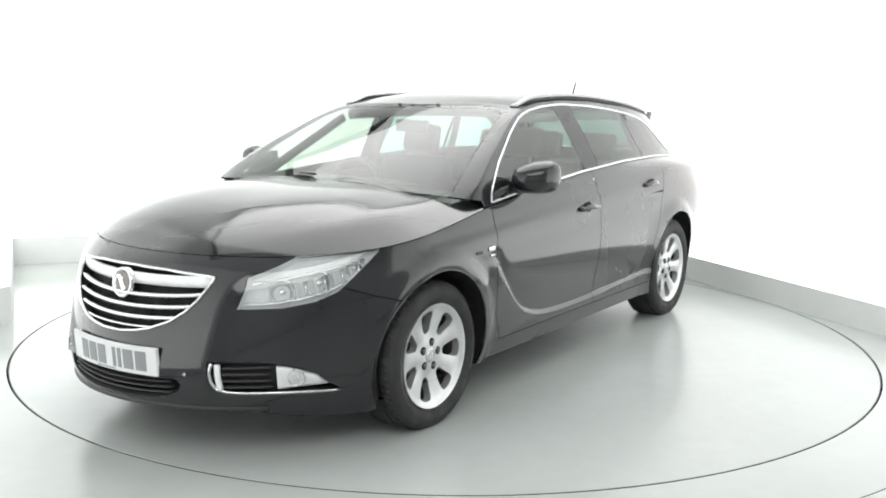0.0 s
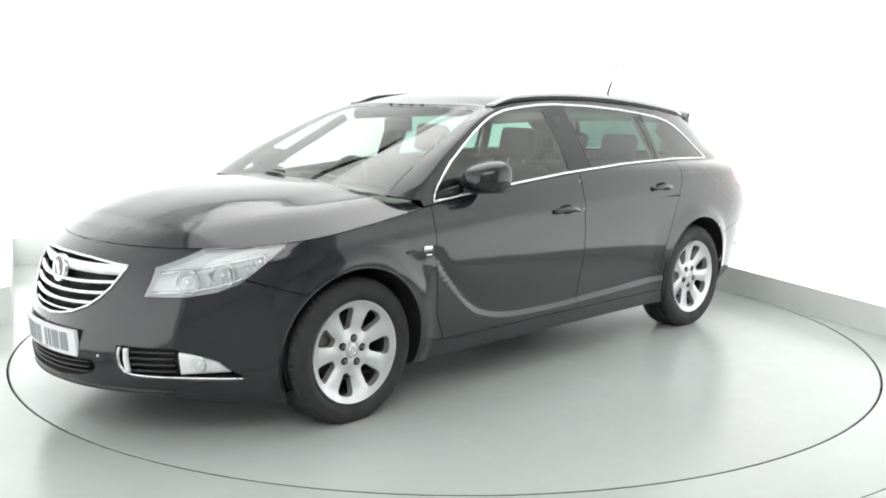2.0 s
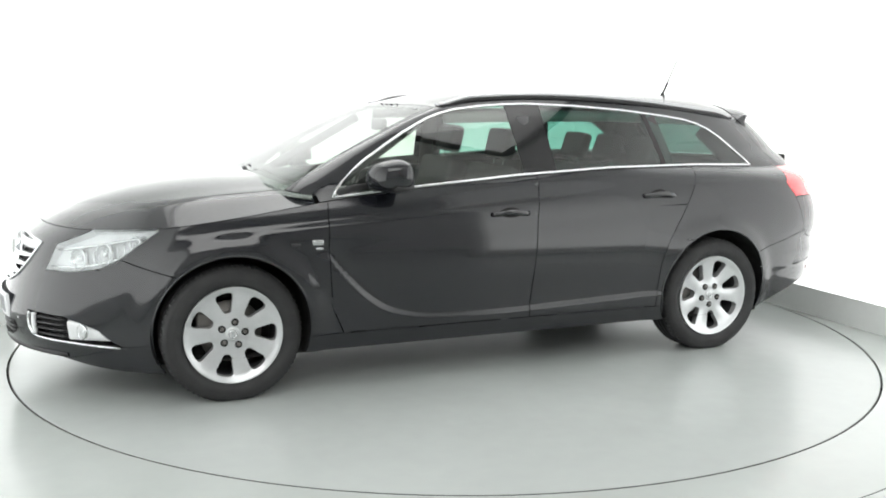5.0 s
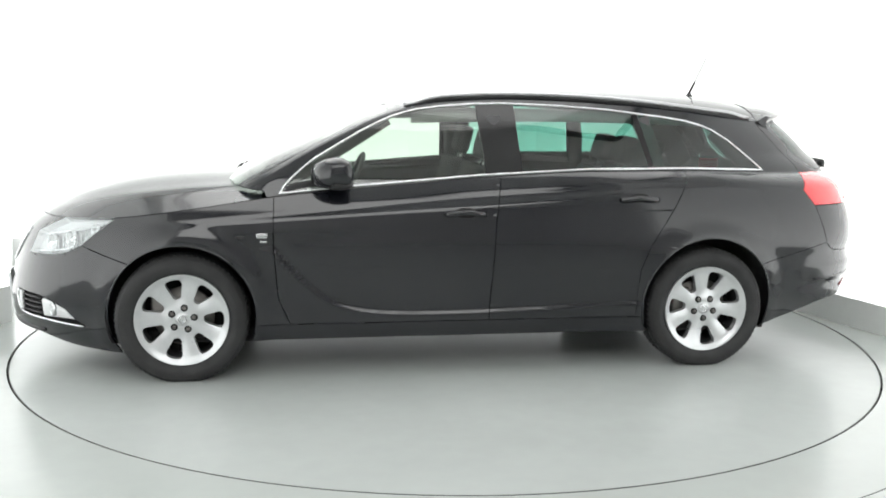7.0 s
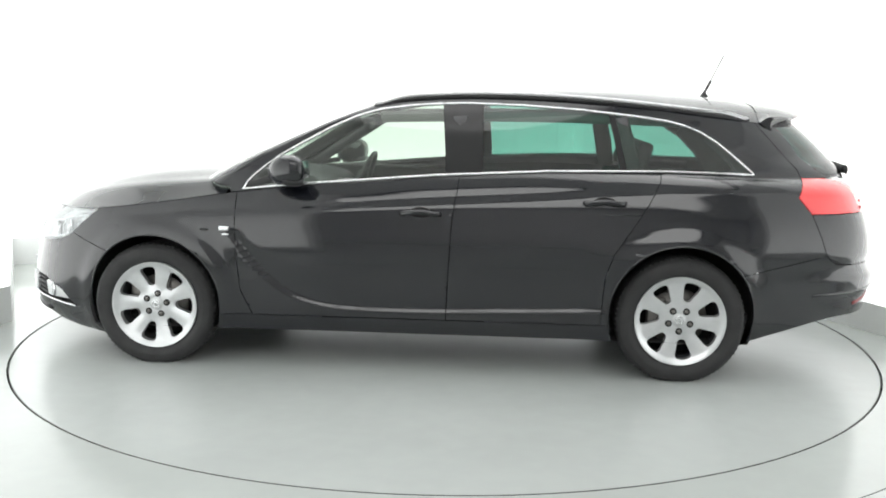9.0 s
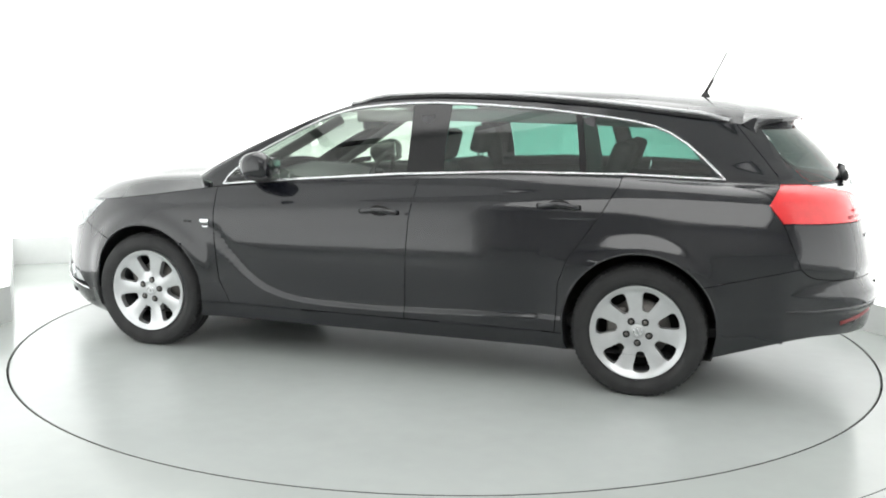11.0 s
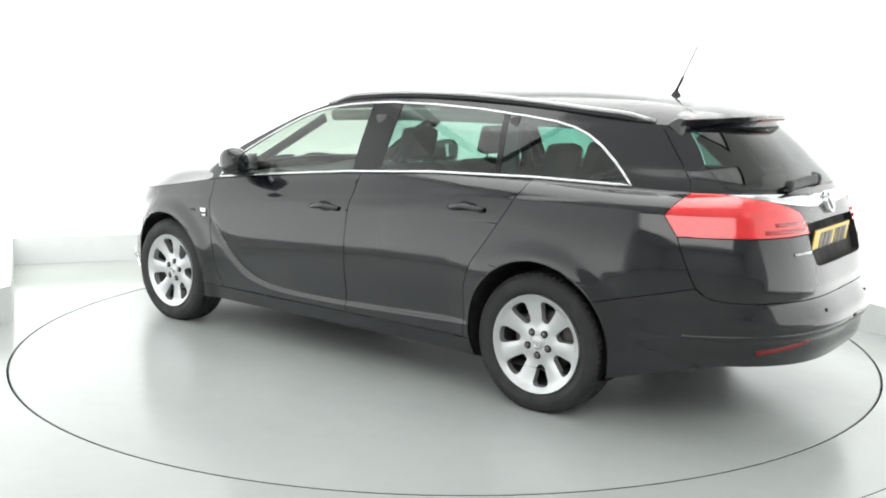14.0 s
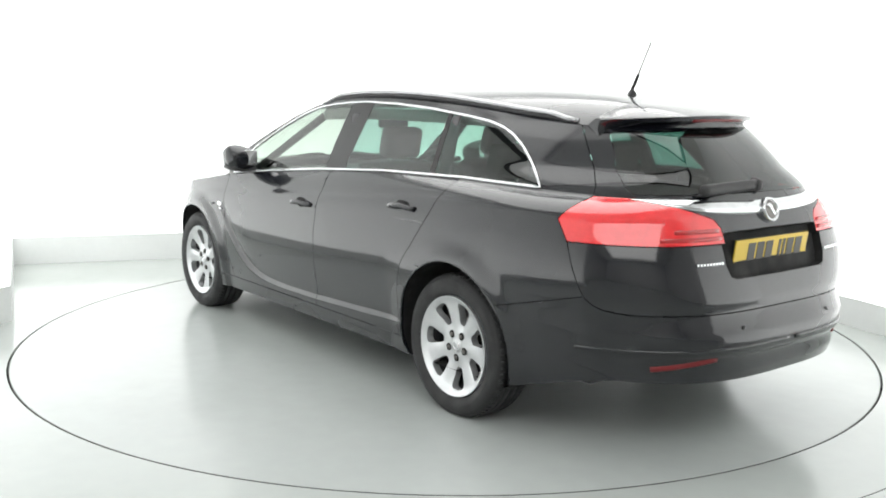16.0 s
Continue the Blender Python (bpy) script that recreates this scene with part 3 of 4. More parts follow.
for cut in CUTS:
    knife(dlo, cut, SIDE, closed=False)
pane_f = take(dlo, lambda c: across(CUTS[0], (c.x, c.z)) > 0)
post_b = take(dlo, lambda c: across(CUTS[1], (c.x, c.z)) > 0)
pane_r = take(dlo, lambda c: across(CUTS[2], (c.x, c.z)) > 0)
post_c = take(dlo, lambda c: across(CUTS[3], (c.x, c.z)) > 0)
pane_q = dlo
add(gate_low, gate_up)
bmesh.ops.remove_doubles(gate_low, verts=gate_low.verts, dist=2e-3)

roof_skin_src = roof_skin.copy()
add(upper, quarter)
body = part("body", whole(panel(upper, .0015, .010)), PAINT, car, "black painted pillars and rear quarters")
part("roof", whole(panel(roof_skin, .001, .010)), PAINT, car)
inner = sunk(inner_src, .08)
part("inner_shell", whole(inner), LINER, car, "dark lining behind the panels")
part("hood", whole(panel(hood_skin)), PAINT, car, "black painted hood")
cowl_side = take(cowl_skin, lambda c: c.y > .66)
part("cowl", whole(cowl_skin), PLASTIC, car, "matt black scuttle panel")
f_bumper = part("front_bumper", whole(panel(bumper_front)), PAINT, car)
r_bumper = part("rear_bumper", whole(panel(bumper_rear)), PAINT, car)
gate = part("tailgate", whole(panel(gate_low)), PAINT, car, "black painted tailgate")
for flip in (False, True):
    side = (lambda b: mirrored(b)) if flip else (lambda b: b.copy())
    part("fender", side(panel(fender.copy())), PAINT, car)
    part("fender_top", side(cowl_side.copy()), PAINT, car)
    part("sill", side(panel(sill.copy())), PAINT, car)
    sgn = -1 if flip else 1
    for nm, bm, pane, gl, hx in (("front_door", door_f, pane_f, GLASS_S, -.045), ("rear_door", door_r, pane_r, GLASS_R, -.975)):
        door = part(nm, side(panel(bm.copy())), PAINT, car)
        glass = part("window", side(pane), gl, door, "green tinted window pane" if gl is GLASS_S else "dark green privacy glass")
        hz = .847 if nm == "front_door" else .916
        hy = skirt_y(hx, hz)
        grip = tube([(hx + .105 - .21 * i / 12, sgn * (hy + .004 + .026 * math.sin(math.pi * i / 12) ** .6), hz + .006 * math.cos(math.pi * (i / 6 - 1))) for i in range(13)], .013, .009, 10)
        handle = part("door_handle", grip, PAINT, door, "black pull handle")
        cup = bmesh.new()
        bmesh.ops.create_uvsphere(cup, u_segments=20, v_segments=10, radius=1)
        bmesh.ops.transform(cup, matrix=Matrix.Translation((hx, sgn * hy, hz - .006)) @ Matrix.Diagonal((.062, .004, .034, 1)), verts=cup.verts)
        part("handle_cup", cup, LINER, door, "dark handle recess")
    part("quarter_window", side(pane_q), GLASS_R, car, "dark green privacy glass")
    part("pillar_trim", side(panel(post_b.copy(), .0015, .006)), GLOSS_BLACK, car, "gloss black door pillar trim")
    part("pillar_trim", side(panel(post_c.copy(), .0015, .006)), GLOSS_BLACK, car, "gloss black door pillar trim")
    # bright surround of the side windows
    loop = []
    for (ax, az), (bx, bz) in zip(DLO, DLO[1:] + DLO[:1]):
        m = max(1, int(math.hypot(bx - ax, bz - az) / .04))
        loop += [(ax + (bx - ax) * i / m, az + (bz - az) * i / m) for i in range(m)]
    part("window_trim", tube([(x, sgn * (side_y(x, z) + .003), z) for x, z in loop], .0072, .005, 8, closed=True), CHROME, car, "bright chrome window surround")
for name, bm, gl, lab in (("windscreen", screen_skin, GLASS_F, "pale green windscreen"), ("rear_window", rear_glass, GLASS_B, "dark green heated rear window")):
    part(name, whole(bm), gl, car if name == "windscreen" else gate, lab)

# wheel wells
for sx, (ax, az, ar) in ARCH.items():
    for sgn in (1, -1):
        well = lathe([(ar + .003, .0), (ar + .012, -.02), (ar + .012, -.30), (.05, -.31)], 48)
        bmesh.ops.translate(well, vec=(ax, 0, az), verts=well.verts)
        for v in list(well.verts):
            r = math.hypot(v.co.x - ax, v.co.z - az)
            if v.co.y > -.001:
                v.co.y = skirt_y(v.co.x, max(v.co.z, .2)) - .014
            else:
                v.co.y += .87
            v.co.z = max(v.co.z, .20)
        if sgn < 0:
            well = mirrored(well)
        lip = []
        for i in range(41):
            w = math.radians(-16 + 212 * i / 40)
            lx, lz = ax + (ar + .002) * math.cos(w), az + (ar + .002) * math.sin(w)
            lip.append((lx, sgn * (skirt_y(lx, max(lz, .2)) - .004), max(lz, .215)))
        part("arch_lip", tube(lip, .005, .007, 8), PAINT, car)
        part("wheel_arch_liner", well, LINER, car, "dark wheel arch liner")
part("underbody", box(3.3, 1.5, .06, .02, at=(0, 0, .215)), LINER, car, "dark underbody")


# ---- wheels ----
def wheel_meshes():
    tyre = lathe([(.226, .085), (.236, .098), (.262, .108), (.290, .106), (.306, .098), (.316, .084), (.3205, .062), (.322, .040), (.3145, .039), (.3145, .033), (.3225, .032), (.3228, .006), (.315, .005), (.315, -.005), (.3228, -.006), (.3225, -.032), (.3145, -.033), (.3145, -.039), (.322, -.040), (.3205, -.062), (.316, -.084), (.300, -.10), (.262, -.108), (.228, -.09)], 72)
    for r in (.268, .2965):
        add(tyre, lathe([(r - .002, .107 if r < .28 else .1025), (r, .1095 if r < .28 else .1055), (r + .002, .107 if r < .28 else .1015)], 72))
    for i in range(72):
        for y in (.073, -.073):
            w = 2 * math.pi * (i + (.5 if y < 0 else 0)) / 72
            groove = box(.004, .026, .010, at=(0, 0, 0))
            bmesh.ops.transform(groove, matrix=pose(0, 0, 0, 0, -math.degrees(w), 0) @ pose(.3195, y, 0, 0, 0, 16 if y > 0 else -16), verts=groove.verts)
            add(tyre, groove)
    barrel = lathe([(.230, .092), (.228, .088), (.219, .075), (.212, .03), (.212, -.09), (.225, -.10)], 64)
    face = bmesh.new()
    rows = [(.036, .070), (.050, .072), (.066, .070), (.085, .066), (.11, .066), (.14, .069), (.17, .074), (.195, .080), (.210, .086), (.222, .0935), (.230, .0985), (.236, .100)]
    seg = 112
    rings = [[face.verts.new((r * math.cos(2 * math.pi * i / seg), y + (.004 * math.cos(7 * 2 * math.pi * i / seg) * ease(.07, .12, r) * (1 - ease(.18, .21, r))), r * math.sin(2 * math.pi * i / seg))) for i in range(seg)] for r, y in rows]
    for a, b in zip(rings, rings[1:]):
        for i in range(seg):
            j = (i + 1) % seg
            face.faces.new((a[i], a[j], b[j], b[i]))
    face.normal_update()
    if sum(f.normal.y for f in face.faces) < 0:
        bmesh.ops.reverse_faces(face, faces=face.faces)
    holes = []
    for k in range(7):
        w = 2 * math.pi * (k + .5) / 7
        shape = [(.104, 0), (.106, .012), (.114, .020), (.148, .031), (.180, .0415), (.195, .041), (.204, .033), (.2085, .013), (.209, 0)]
        pts = shape + [(r, -s) for r, s in shape[-2:0:-1]]
        hole = [(r * math.cos(w) - s * math.sin(w), r * math.sin(w) + s * math.cos(w)) for r, s in pts]
        holes.append(hole)
        knife(face, hole, SIDE)
    bmesh.ops.delete(face, geom=[f for f in face.faces if any(inside(h, (f.calc_center_median().x, f.calc_center_median().z)) for h in holes)], context="FACES")
    rim_edges = [e for e in face.edges if len(e.link_faces) == 1]
    for e in rim_edges:
        e.smooth = False
    made = bmesh.ops.extrude_edge_only(face, edges=rim_edges)["geom"]
    for v in made:
        if isinstance(v, bmesh.types.BMVert):
            v.co.y -= .036
    cap = lathe([(.0005, .077), (.020, .0765), (.030, .074), (.0355, .070), (.036, .06)], 32)
    emblem = lathe([(.016, .0765), (.0175, .0785), (.0205, .0785), (.022, .0755)], 32)
    add(emblem, box(.012, .003, .026, .001, at=(0, .0775, 0), turn=pose(0, 0, 0, 0, 35, 0)))
    bolt = lathe([(.0005, .082), (.006, .082), (.009, .079), (.0095, .060)], 12)
    pocket = lathe([(.0095, .0735), (.0175, .0738), (.0185, .068), (.0120, .060)], 20)
    brake = lathe([(.05, .0), (.148, .0), (.150, -.006), (.150, -.018), (.148, -.024), (.05, -.024)], 48)
    hub = lathe([(.0005, .02), (.06, .02), (.068, .01), (.068, -.09), (.0005, -.09)], 24)
    return tyre, barrel, face, cap, emblem, bolt, pocket, brake, hub


TY, BA, FA, CA, EM, BO, PO, BR, HU = wheel_meshes()
for bm, k in ((TY, 1.02), (BA, .975), (FA, .975)):
    bmesh.ops.scale(bm, vec=(k, 1.02, k), verts=bm.verts)
WHEEL_AT = {"fl": (1.372, .787, .318), "rl": (-1.378, .787, .318), "fr": (1.372, -.787, .318), "rr": (-1.378, -.787, .318)}
SPIN = {"fl": (78 - 25.7, 262 - 90), "rl": (107.5 - 25.7, 270), "fr": (20, 0), "rr": (40, 0)}


def spun(bm, deg, at=None):
    c = bm.copy()
    bmesh.ops.transform(c, matrix=pose(0, 0, 0, 0, -deg, 0), verts=c.verts)
    return c


for key, at in WHEEL_AT.items():
    base = new("wheel")
    base.parent = car
    base.matrix_basis = pose(*at, 0, 0, 0 if at[1] > 0 else 180)
    deg, bdeg = SPIN[key]
    rubber = TY.copy()
    floor_z = .0015 - at[2]
    for v in rubber.verts:
        if v.co.z < floor_z:
            v.co.z = floor_z
    part("tyre", rubber, RUBBER, base, "black rubber tyre with tread blocks")
    rim = part("rim", spun(FA, deg), ALLOY, base, "silver seven-spoke alloy rim")
    part("rim_barrel", BA.copy(), ALLOY_DARK, base)
    part("hub_cap", CA.copy(), ALLOY, base)
    part("hub_emblem", spun(EM, 20), CHROME, base, "small round chrome emblem")
    for i in range(5):
        w = math.radians(bdeg + 72 * i)
        at_bolt = (.057 * math.cos(w), 0, .057 * math.sin(w))
        # Pockets are near-black: the shade round the bolts is in their colour.
        for nm, src, mt in (("wheel_bolt", BO, BRAKE), ("bolt_pocket", PO, LINER)):
            c = src.copy()
            bmesh.ops.translate(c, vec=at_bolt, verts=c.verts)
            part(nm, c, mt, base)
    disc_bm = BR.copy()
    part("brake_disc", disc_bm, BRAKE, base, "worn steel brake disc")
    part("brake_hub", HU.copy(), LINER, base)
    part("brake_caliper", box(.10, .05, .15, .015, at=(.11, -.005, .03)), BRAKE, base)
    # dark sheet added across the wheel's inner side, for the shade behind the spokes
    part("wheel_back_shade", lathe([(.212, -.085), (.06, -.088)], 48), LINER, base)


# ---- lamps, grille and plates ----
RAIL = material("satin_roof_rail", (0.42, 0.42, 0.43), 0.22, 0.75, vary=0.1, scale=20)
AMBER = material("amber_bulb", (0.75, 0.42, 0.12), 0.3, coat=0.5, vary=0.1, scale=30)


def turned(bm, m):
    bmesh.ops.transform(bm, matrix=m, verts=bm.verts)
    return bm


def walls_of(bm, depth):
    """The side walls of a pocket behind a patch."""
    c = bm.copy()
    c.normal_update()
    rim = [e for e in c.edges if len(e.link_faces) == 1 and not (abs(e.verts[0].co.y) < 2e-4 and abs(e.verts[1].co.y) < 2e-4)]
    normals = {v: v.normal.copy() for v in c.verts}
    made = bmesh.ops.extrude_edge_only(c, edges=rim)["geom"]
    faces = [g for g in made if isinstance(g, bmesh.types.BMFace)]
    for v in made:
        if isinstance(v, bmesh.types.BMVert):
            near = min((e.other_vert(v) for e in v.link_edges if e.other_vert(v) in normals), key=lambda o: (o.co - v.co).length, default=None)
            if near:
                v.co -= normals[near] * depth
    keep = set(faces)
    bmesh.ops.delete(c, geom=[f for f in c.faces if f not in keep], context="FACES")
    return c


def bowl(r, depth):
    return lathe([(r, 0), (r * .96, -depth * .18), (r * .8, -depth * .5), (r * .5, -depth * .85), (r * .2, -depth)], 28)


def outline(points, n):
    """Evenly placed points on a closed outline."""
    out = []
    for (ax, ay), (bx, by) in zip(points, points[1:] + points[:1]):
        m = max(1, int(math.hypot(bx - ax, by - ay) / n))
        out += [(ax + (bx - ax) * i / m, ay + (by - ay) * i / m) for i in range(m)]
    return out


for flip in (False, True):
    side = (lambda b: mirrored(b)) if flip else (lambda b: b)
    # headlight
    base = part("headlight", side(add(sunk(head_skin, .04), walls_of(head_skin, .04))), LAMP_WHITE, car, "clear headlight with bright reflectors")
    part("lens", side(head_skin.copy()), CLEAR, base, "clear plastic lens")
    for (bx, bz, r) in ((2.045, .672, .046), (1.935, .700, .047), (1.805, .752, .030)):
        by = skirt_y(bx, bz)
        ahead = Vector((.78, .60, .05)).normalized()
        face = Matrix.Translation(Vector((bx, by, bz)) - ahead * .022) @ ahead.to_track_quat("Y", "Z").to_matrix().to_4x4()
        part("reflector_bowl", side(turned(bowl(r, .030), face)), REFLECTOR, base, "round chrome reflector")
        part("bezel_ring", side(turned(lathe([(r, .0), (r + .003, .004), (r + .006, 0), (r + .006, -.014)], 28), face)), CHROME, base)
        bulb = bmesh.new()
        bmesh.ops.create_uvsphere(bulb, u_segments=14, v_segments=8, radius=r * .30)
        part("bulb", side(turned(bulb, face @ pose(0, -.012, 0))), REFLECTOR, base)
    for i in range(9):
        fx = 1.99 - .032 * i
        part("flute", side(tube([(fx, skirt_y(fx, z) - .030, z) for z in (.640 + .010 * i, .665 + .010 * i, .70 + .009 * i)], .004, .006, 6)), CHROME if i % 2 else LAMP_WHITE, base)
    part("brow", side(tube([(2.10 - .04 * i, skirt_y(2.10 - .04 * i, .70 + .010 * i) - .022, .705 + .0085 * i) for i in range(10)], .006, .010, 8)), CHROME, base, "bright styling strip")
    part("divider", side(tube([(2.13 - .045 * i, skirt_y(2.13 - .045 * i, .64 + .010 * i) - .028, .628 + .0015 * i * i) for i in range(8)], .005, .012, 8)), REFLECTOR, base)

    # fog lamp and its pocket
    fog = part("fog_pocket", side(add(sunk(fog_skin, .05), walls_of(fog_skin, .05))), PLASTIC, car, "black plastic fog lamp pocket")
    for i in range(4):
        z = .310 + .026 * i
        part("louvre", side(tube([(skirt_x(y, z) - .022, y, z) for j, y in enumerate([.475 + .0155 * k for k in range(10)])], .0065, .014, 8, up=(1, 0, 0))), PLASTIC, fog, "black louvre bar")
    pts = [(y, z) for y, z in ((.632, .297), (.632, .392), (.66, .388), (.69, .372), (.72, .345), (.742, .303))]
    lens = bmesh.new()
    top = [lens.verts.new((skirt_x(y, z) - .012, y, z)) for y, z in pts]
    mid = [lens.verts.new((skirt_x(y, z) - .004, .685 + (y - .685) * .8, .34 + (z - .34) * .8)) for y, z in pts]
    low_ring = [lens.verts.new((skirt_x(y, z) - .045, y, z)) for y, z in pts]
    n = len(pts)
    for i in range(n):
        j = (i + 1) % n
        lens.faces.new((top[i], top[j], mid[j], mid[i]))
        lens.faces.new((low_ring[i], low_ring[j], top[j], top[i]))
    lens.faces.new(mid)
    bmesh.ops.recalc_face_normals(lens, faces=lens.faces)
    lamp = part("fog_lamp", side(lens), LAMP_WHITE, car, "pale clear fog lamp")
    part("fog_reflector", side(turned(lathe([(.030, .004), (.032, .010), (.036, .004), (.033, -.004)], 24), pose(skirt_x(.685, .343) - .002, .685, .343, 0, 0, -58))), CHROME, lamp)
    part("fog_bulb", side(turned(lathe([(.0005, .014), (.012, .011), (.017, .002)], 20), pose(skirt_x(.685, .343) - .004, .685, .343, 0, 0, -58))), CLEAR, lamp)
    trim = [(.452, .408), (.447, .372), (.452, .335), (.468, .306), (.50, .294), (.56, .289), (.63, .286), (.70, .279), (.765, .270)]
    fine = []
    for (ay, az), (by, bz) in zip(trim, trim[1:]):
        fine += [(ay + (by - ay) * k / 4, az + (bz - az) * k / 4) for k in range(4)]
    fine.append(trim[-1])
    part("fog_trim", side(tube([(skirt_x(y, z) + .001, y, z) for y, z in fine], .0062, .007, 8, up=(1, 0, 0))), CHROME, f_bumper, "chrome edge of the fog lamp pocket")
    part("fog_blade", side(tube([(skirt_x(.468, .40 - .012 * k) - .008, .466 + .0006 * k * k * .4, .402 - .012 * k) for k in range(9)], .013, .012, 8, up=(1, 0, 0))), LAMP_WHITE, f_bumper, "silver upright trim")
    part("washer_cap", side(turned(lathe([(.0005, .003), (.007, .002), (.008, -.002)], 20), pose(skirt_x(.36, .36), .36, .36, 0, 0, -78))), RAIL, f_bumper)

    # tail lamp
    tl = part("tail_lamp", side(panel(lamp_skin.copy(), .002, .02)), RED, car, "large bright red tail lamp")
    for i, (z0, ya, yb) in enumerate(((.893, .345, .62), (.922, .35, .56))):
        part("lamp_strip", side(tube([(skirt_x(ya + (yb - ya) * k / 10, z0, True) - .001, ya + (yb - ya) * k / 10, z0) for k in range(11)], .010, .004, 6, up=(1, 0, 0))), RED_MID, tl, "dark red lens strip")
    part("lamp_edge", side(tube([(skirt_x(.36 + .02 * k, .968 + .0068 * k, True) - .001, .36 + .02 * k, .966 + .0066 * k) for k in range(10)], .003, .003, 6, up=(1, 0, 0))), RED_DARK, tl)

    # bumper reflector, crease and lower edge at the back
    part("bumper_reflector", side(tube([(skirt_x(.42 + .022 * k, .430 - .004 * k, True) - .001, .42 + .022 * k, .430 - .004 * k) for k in range(11)], .011, .004, 8, up=(1, 0, 0))), RED_DARK, r_bumper, "dark red rear reflector")
    part("bumper_crease", side(tube([(skirt_x(y, .474 - .02 * (y / .8) ** 3, True) - .0005, y, .474 - .02 * (y / .8) ** 3) for y in [.02 + .78 * k / 24 for k in range(25)]], .007, .004, 8, up=(1, 0, 0))), PAINT, r_bumper, "black moulded crease")
    part("parking_sensor", side(turned(lathe([(.0005, .003), (.010, .002), (.011, -.003)], 16), pose(skirt_x(.30, .545, True), .30, .545, 0, 0, 100))), PLASTIC, r_bumper)

    # badge on the fender
    fy = skirt_y(.975, .738)
    part("fender_badge", side(box(.052, .006, .024, .002, at=(.975, fy + .002, .742))), CHROME, car, "small chrome badge")
    part("fender_badge", side(box(.034, .006, .010, .002, at=(.968, fy + .002, .712))), CHROME, car, "small chrome badge")
    part("side_repeater", side(box(.045, .008, .012, .003, at=(1.08, skirt_y(1.08, .735) + .002, .735))), PLASTIC, car)

    # door mirror
    mir = bmesh.new()
    bmesh.ops.create_uvsphere(mir, u_segments=32, v_segments=18, radius=1)
    for v in mir.verts:
        x, y, z = v.co
        sx = .112 if x > 0 else .078
        p = 3.0
        k = (abs(x) ** 2.2 + abs(y) ** p + abs(z) ** p) ** (-1 / p)
        x, y, z = x * k, y * k, z * k
        v.co = Vector((sx * x - .025 * y, .108 * y, (.077 - .012 * (y < 0) * abs(y)) * z + .012 * y - .010 * abs(x)))
    turned(mir, pose(.615, .945, 1.054, 0, 0, 4))
    mirror = part("door_mirror", side(mir), PAINT, car, "black door mirror housing")
    part("mirror_arm", side(tube([(.655, .845, .985), (.645, .88, .99), (.635, .92, 1.0), (.63, .97, 1.005)], .036, .017, 12, up=(0, 0, 1))), PLASTIC, mirror, "black plastic mirror foot")
    part("mirror_underside", side(tube([(.60, .87, .985), (.595, .95, .984), (.585, 1.005, .993), (.578, 1.03, 1.005)], .052, .014, 12, up=(0, 0, 1))), PLASTIC, mirror, "matt black lower mirror shell")
    part("mirror_glass", side(turned(box(.006, .150, .090, .0028, 2), pose(.552, .943, 1.057, 0, 4, -14))), CHROME, mirror, "mirror glass")
    part("mirror_sail", side(tube([(.86, side_y(.86, .965) + .002, .965), (.78, side_y(.78, .99) + .003, .985), (.70, side_y(.70, 1.0) + .002, .995)], .018, .006, 8)), PLASTIC, mirror)

    # roof rail
    rail_pts = []
    for k in range(41):
        x = .24 - 1.98 * k / 40
        y = .575 * min(1.0, side_y(min(x, .1), tab(EDGE_Z, min(x, .1)) - .01) / .605) if x < .1 else .575
        yr = max(.05, side_y(min(x, .2), tab(EDGE_Z, min(x, .2))))
        zc, ze = tab(ROOF_Z, x), tab(EDGE_Z, x)
        zr = zc - (zc - ze) * min(1.0, y / yr) ** 3
        lift = .021 * ease(0, .10, k / 40) * ease(1, .93, k / 40)
        rail_pts.append((x, y, zr + lift + .004))
    rail = part("roof_rail", side(tube(rail_pts, .017, .012, 10, up=(0, 0, 1))), RAIL, car, "satin grey roof rail")
    part("rail_base", side(tube([(x, y, z - .016) for x, y, z in rail_pts], .007, .012, 8, up=(0, 0, 1))), PLASTIC, rail, "black rail base")

    # front wiper
    y0, y1 = (.62, .08) if not flip else (.05, .60)
    wz = lambda y: 1.012 - .06 * (abs(y) / .75) ** 2
    wx = lambda y: 1.105 - .16 * (abs(y) / .75) ** 2
    arm = [(wx(y) + .02 - .015 * k / 10, y if not flip else -y, wz(y) + .014 + .004 * math.sin(k)) for k, y in enumerate([y0 + (y1 - y0) * k / 10 for k in range(11)])]
    wiper = part("windscreen_wiper", tube(arm, .009, .005, 8, up=(0, 0, 1)), PLASTIC, car, "black wiper arm")
    part("wiper_blade", tube([(x - .028, y, z + .010) for x, y, z in arm], .005, .006, 8, up=(0, 0, 1)), RUBBER, wiper)
    part("wiper_pivot", turned(lathe([(.0005, .012), (.011, .010), (.014, 0)], 16), Matrix.Translation(arm[0]) @ pose(0, 0, -.01, 90, 0, 0)), PLASTIC, wiper)

# grille
g_base = part("grille", whole(add(sunk(grille_skin, .05), walls_of(grille_skin, .05))), LINER, car, "dark radiator grille with chrome bars")
half = [p for p in GRILLE if p[0] >= 0]
ring = [(0, .500)] + half + [(0, .745)]
ring_pts = outline(ring, .02)
ring_pts = [p for p in ring_pts if p[0] > .001]
loop = [(y, z) for y, z in ring_pts] + [(-y, z) for y, z in reversed(ring_pts)]
part("grille_frame", tube([(skirt_x(y, z) + .002, y, z) for y, z in loop], .0062, .007, 10, closed=True, up=(1, 0, 0)), CHROME, g_base, "chrome grille surround")


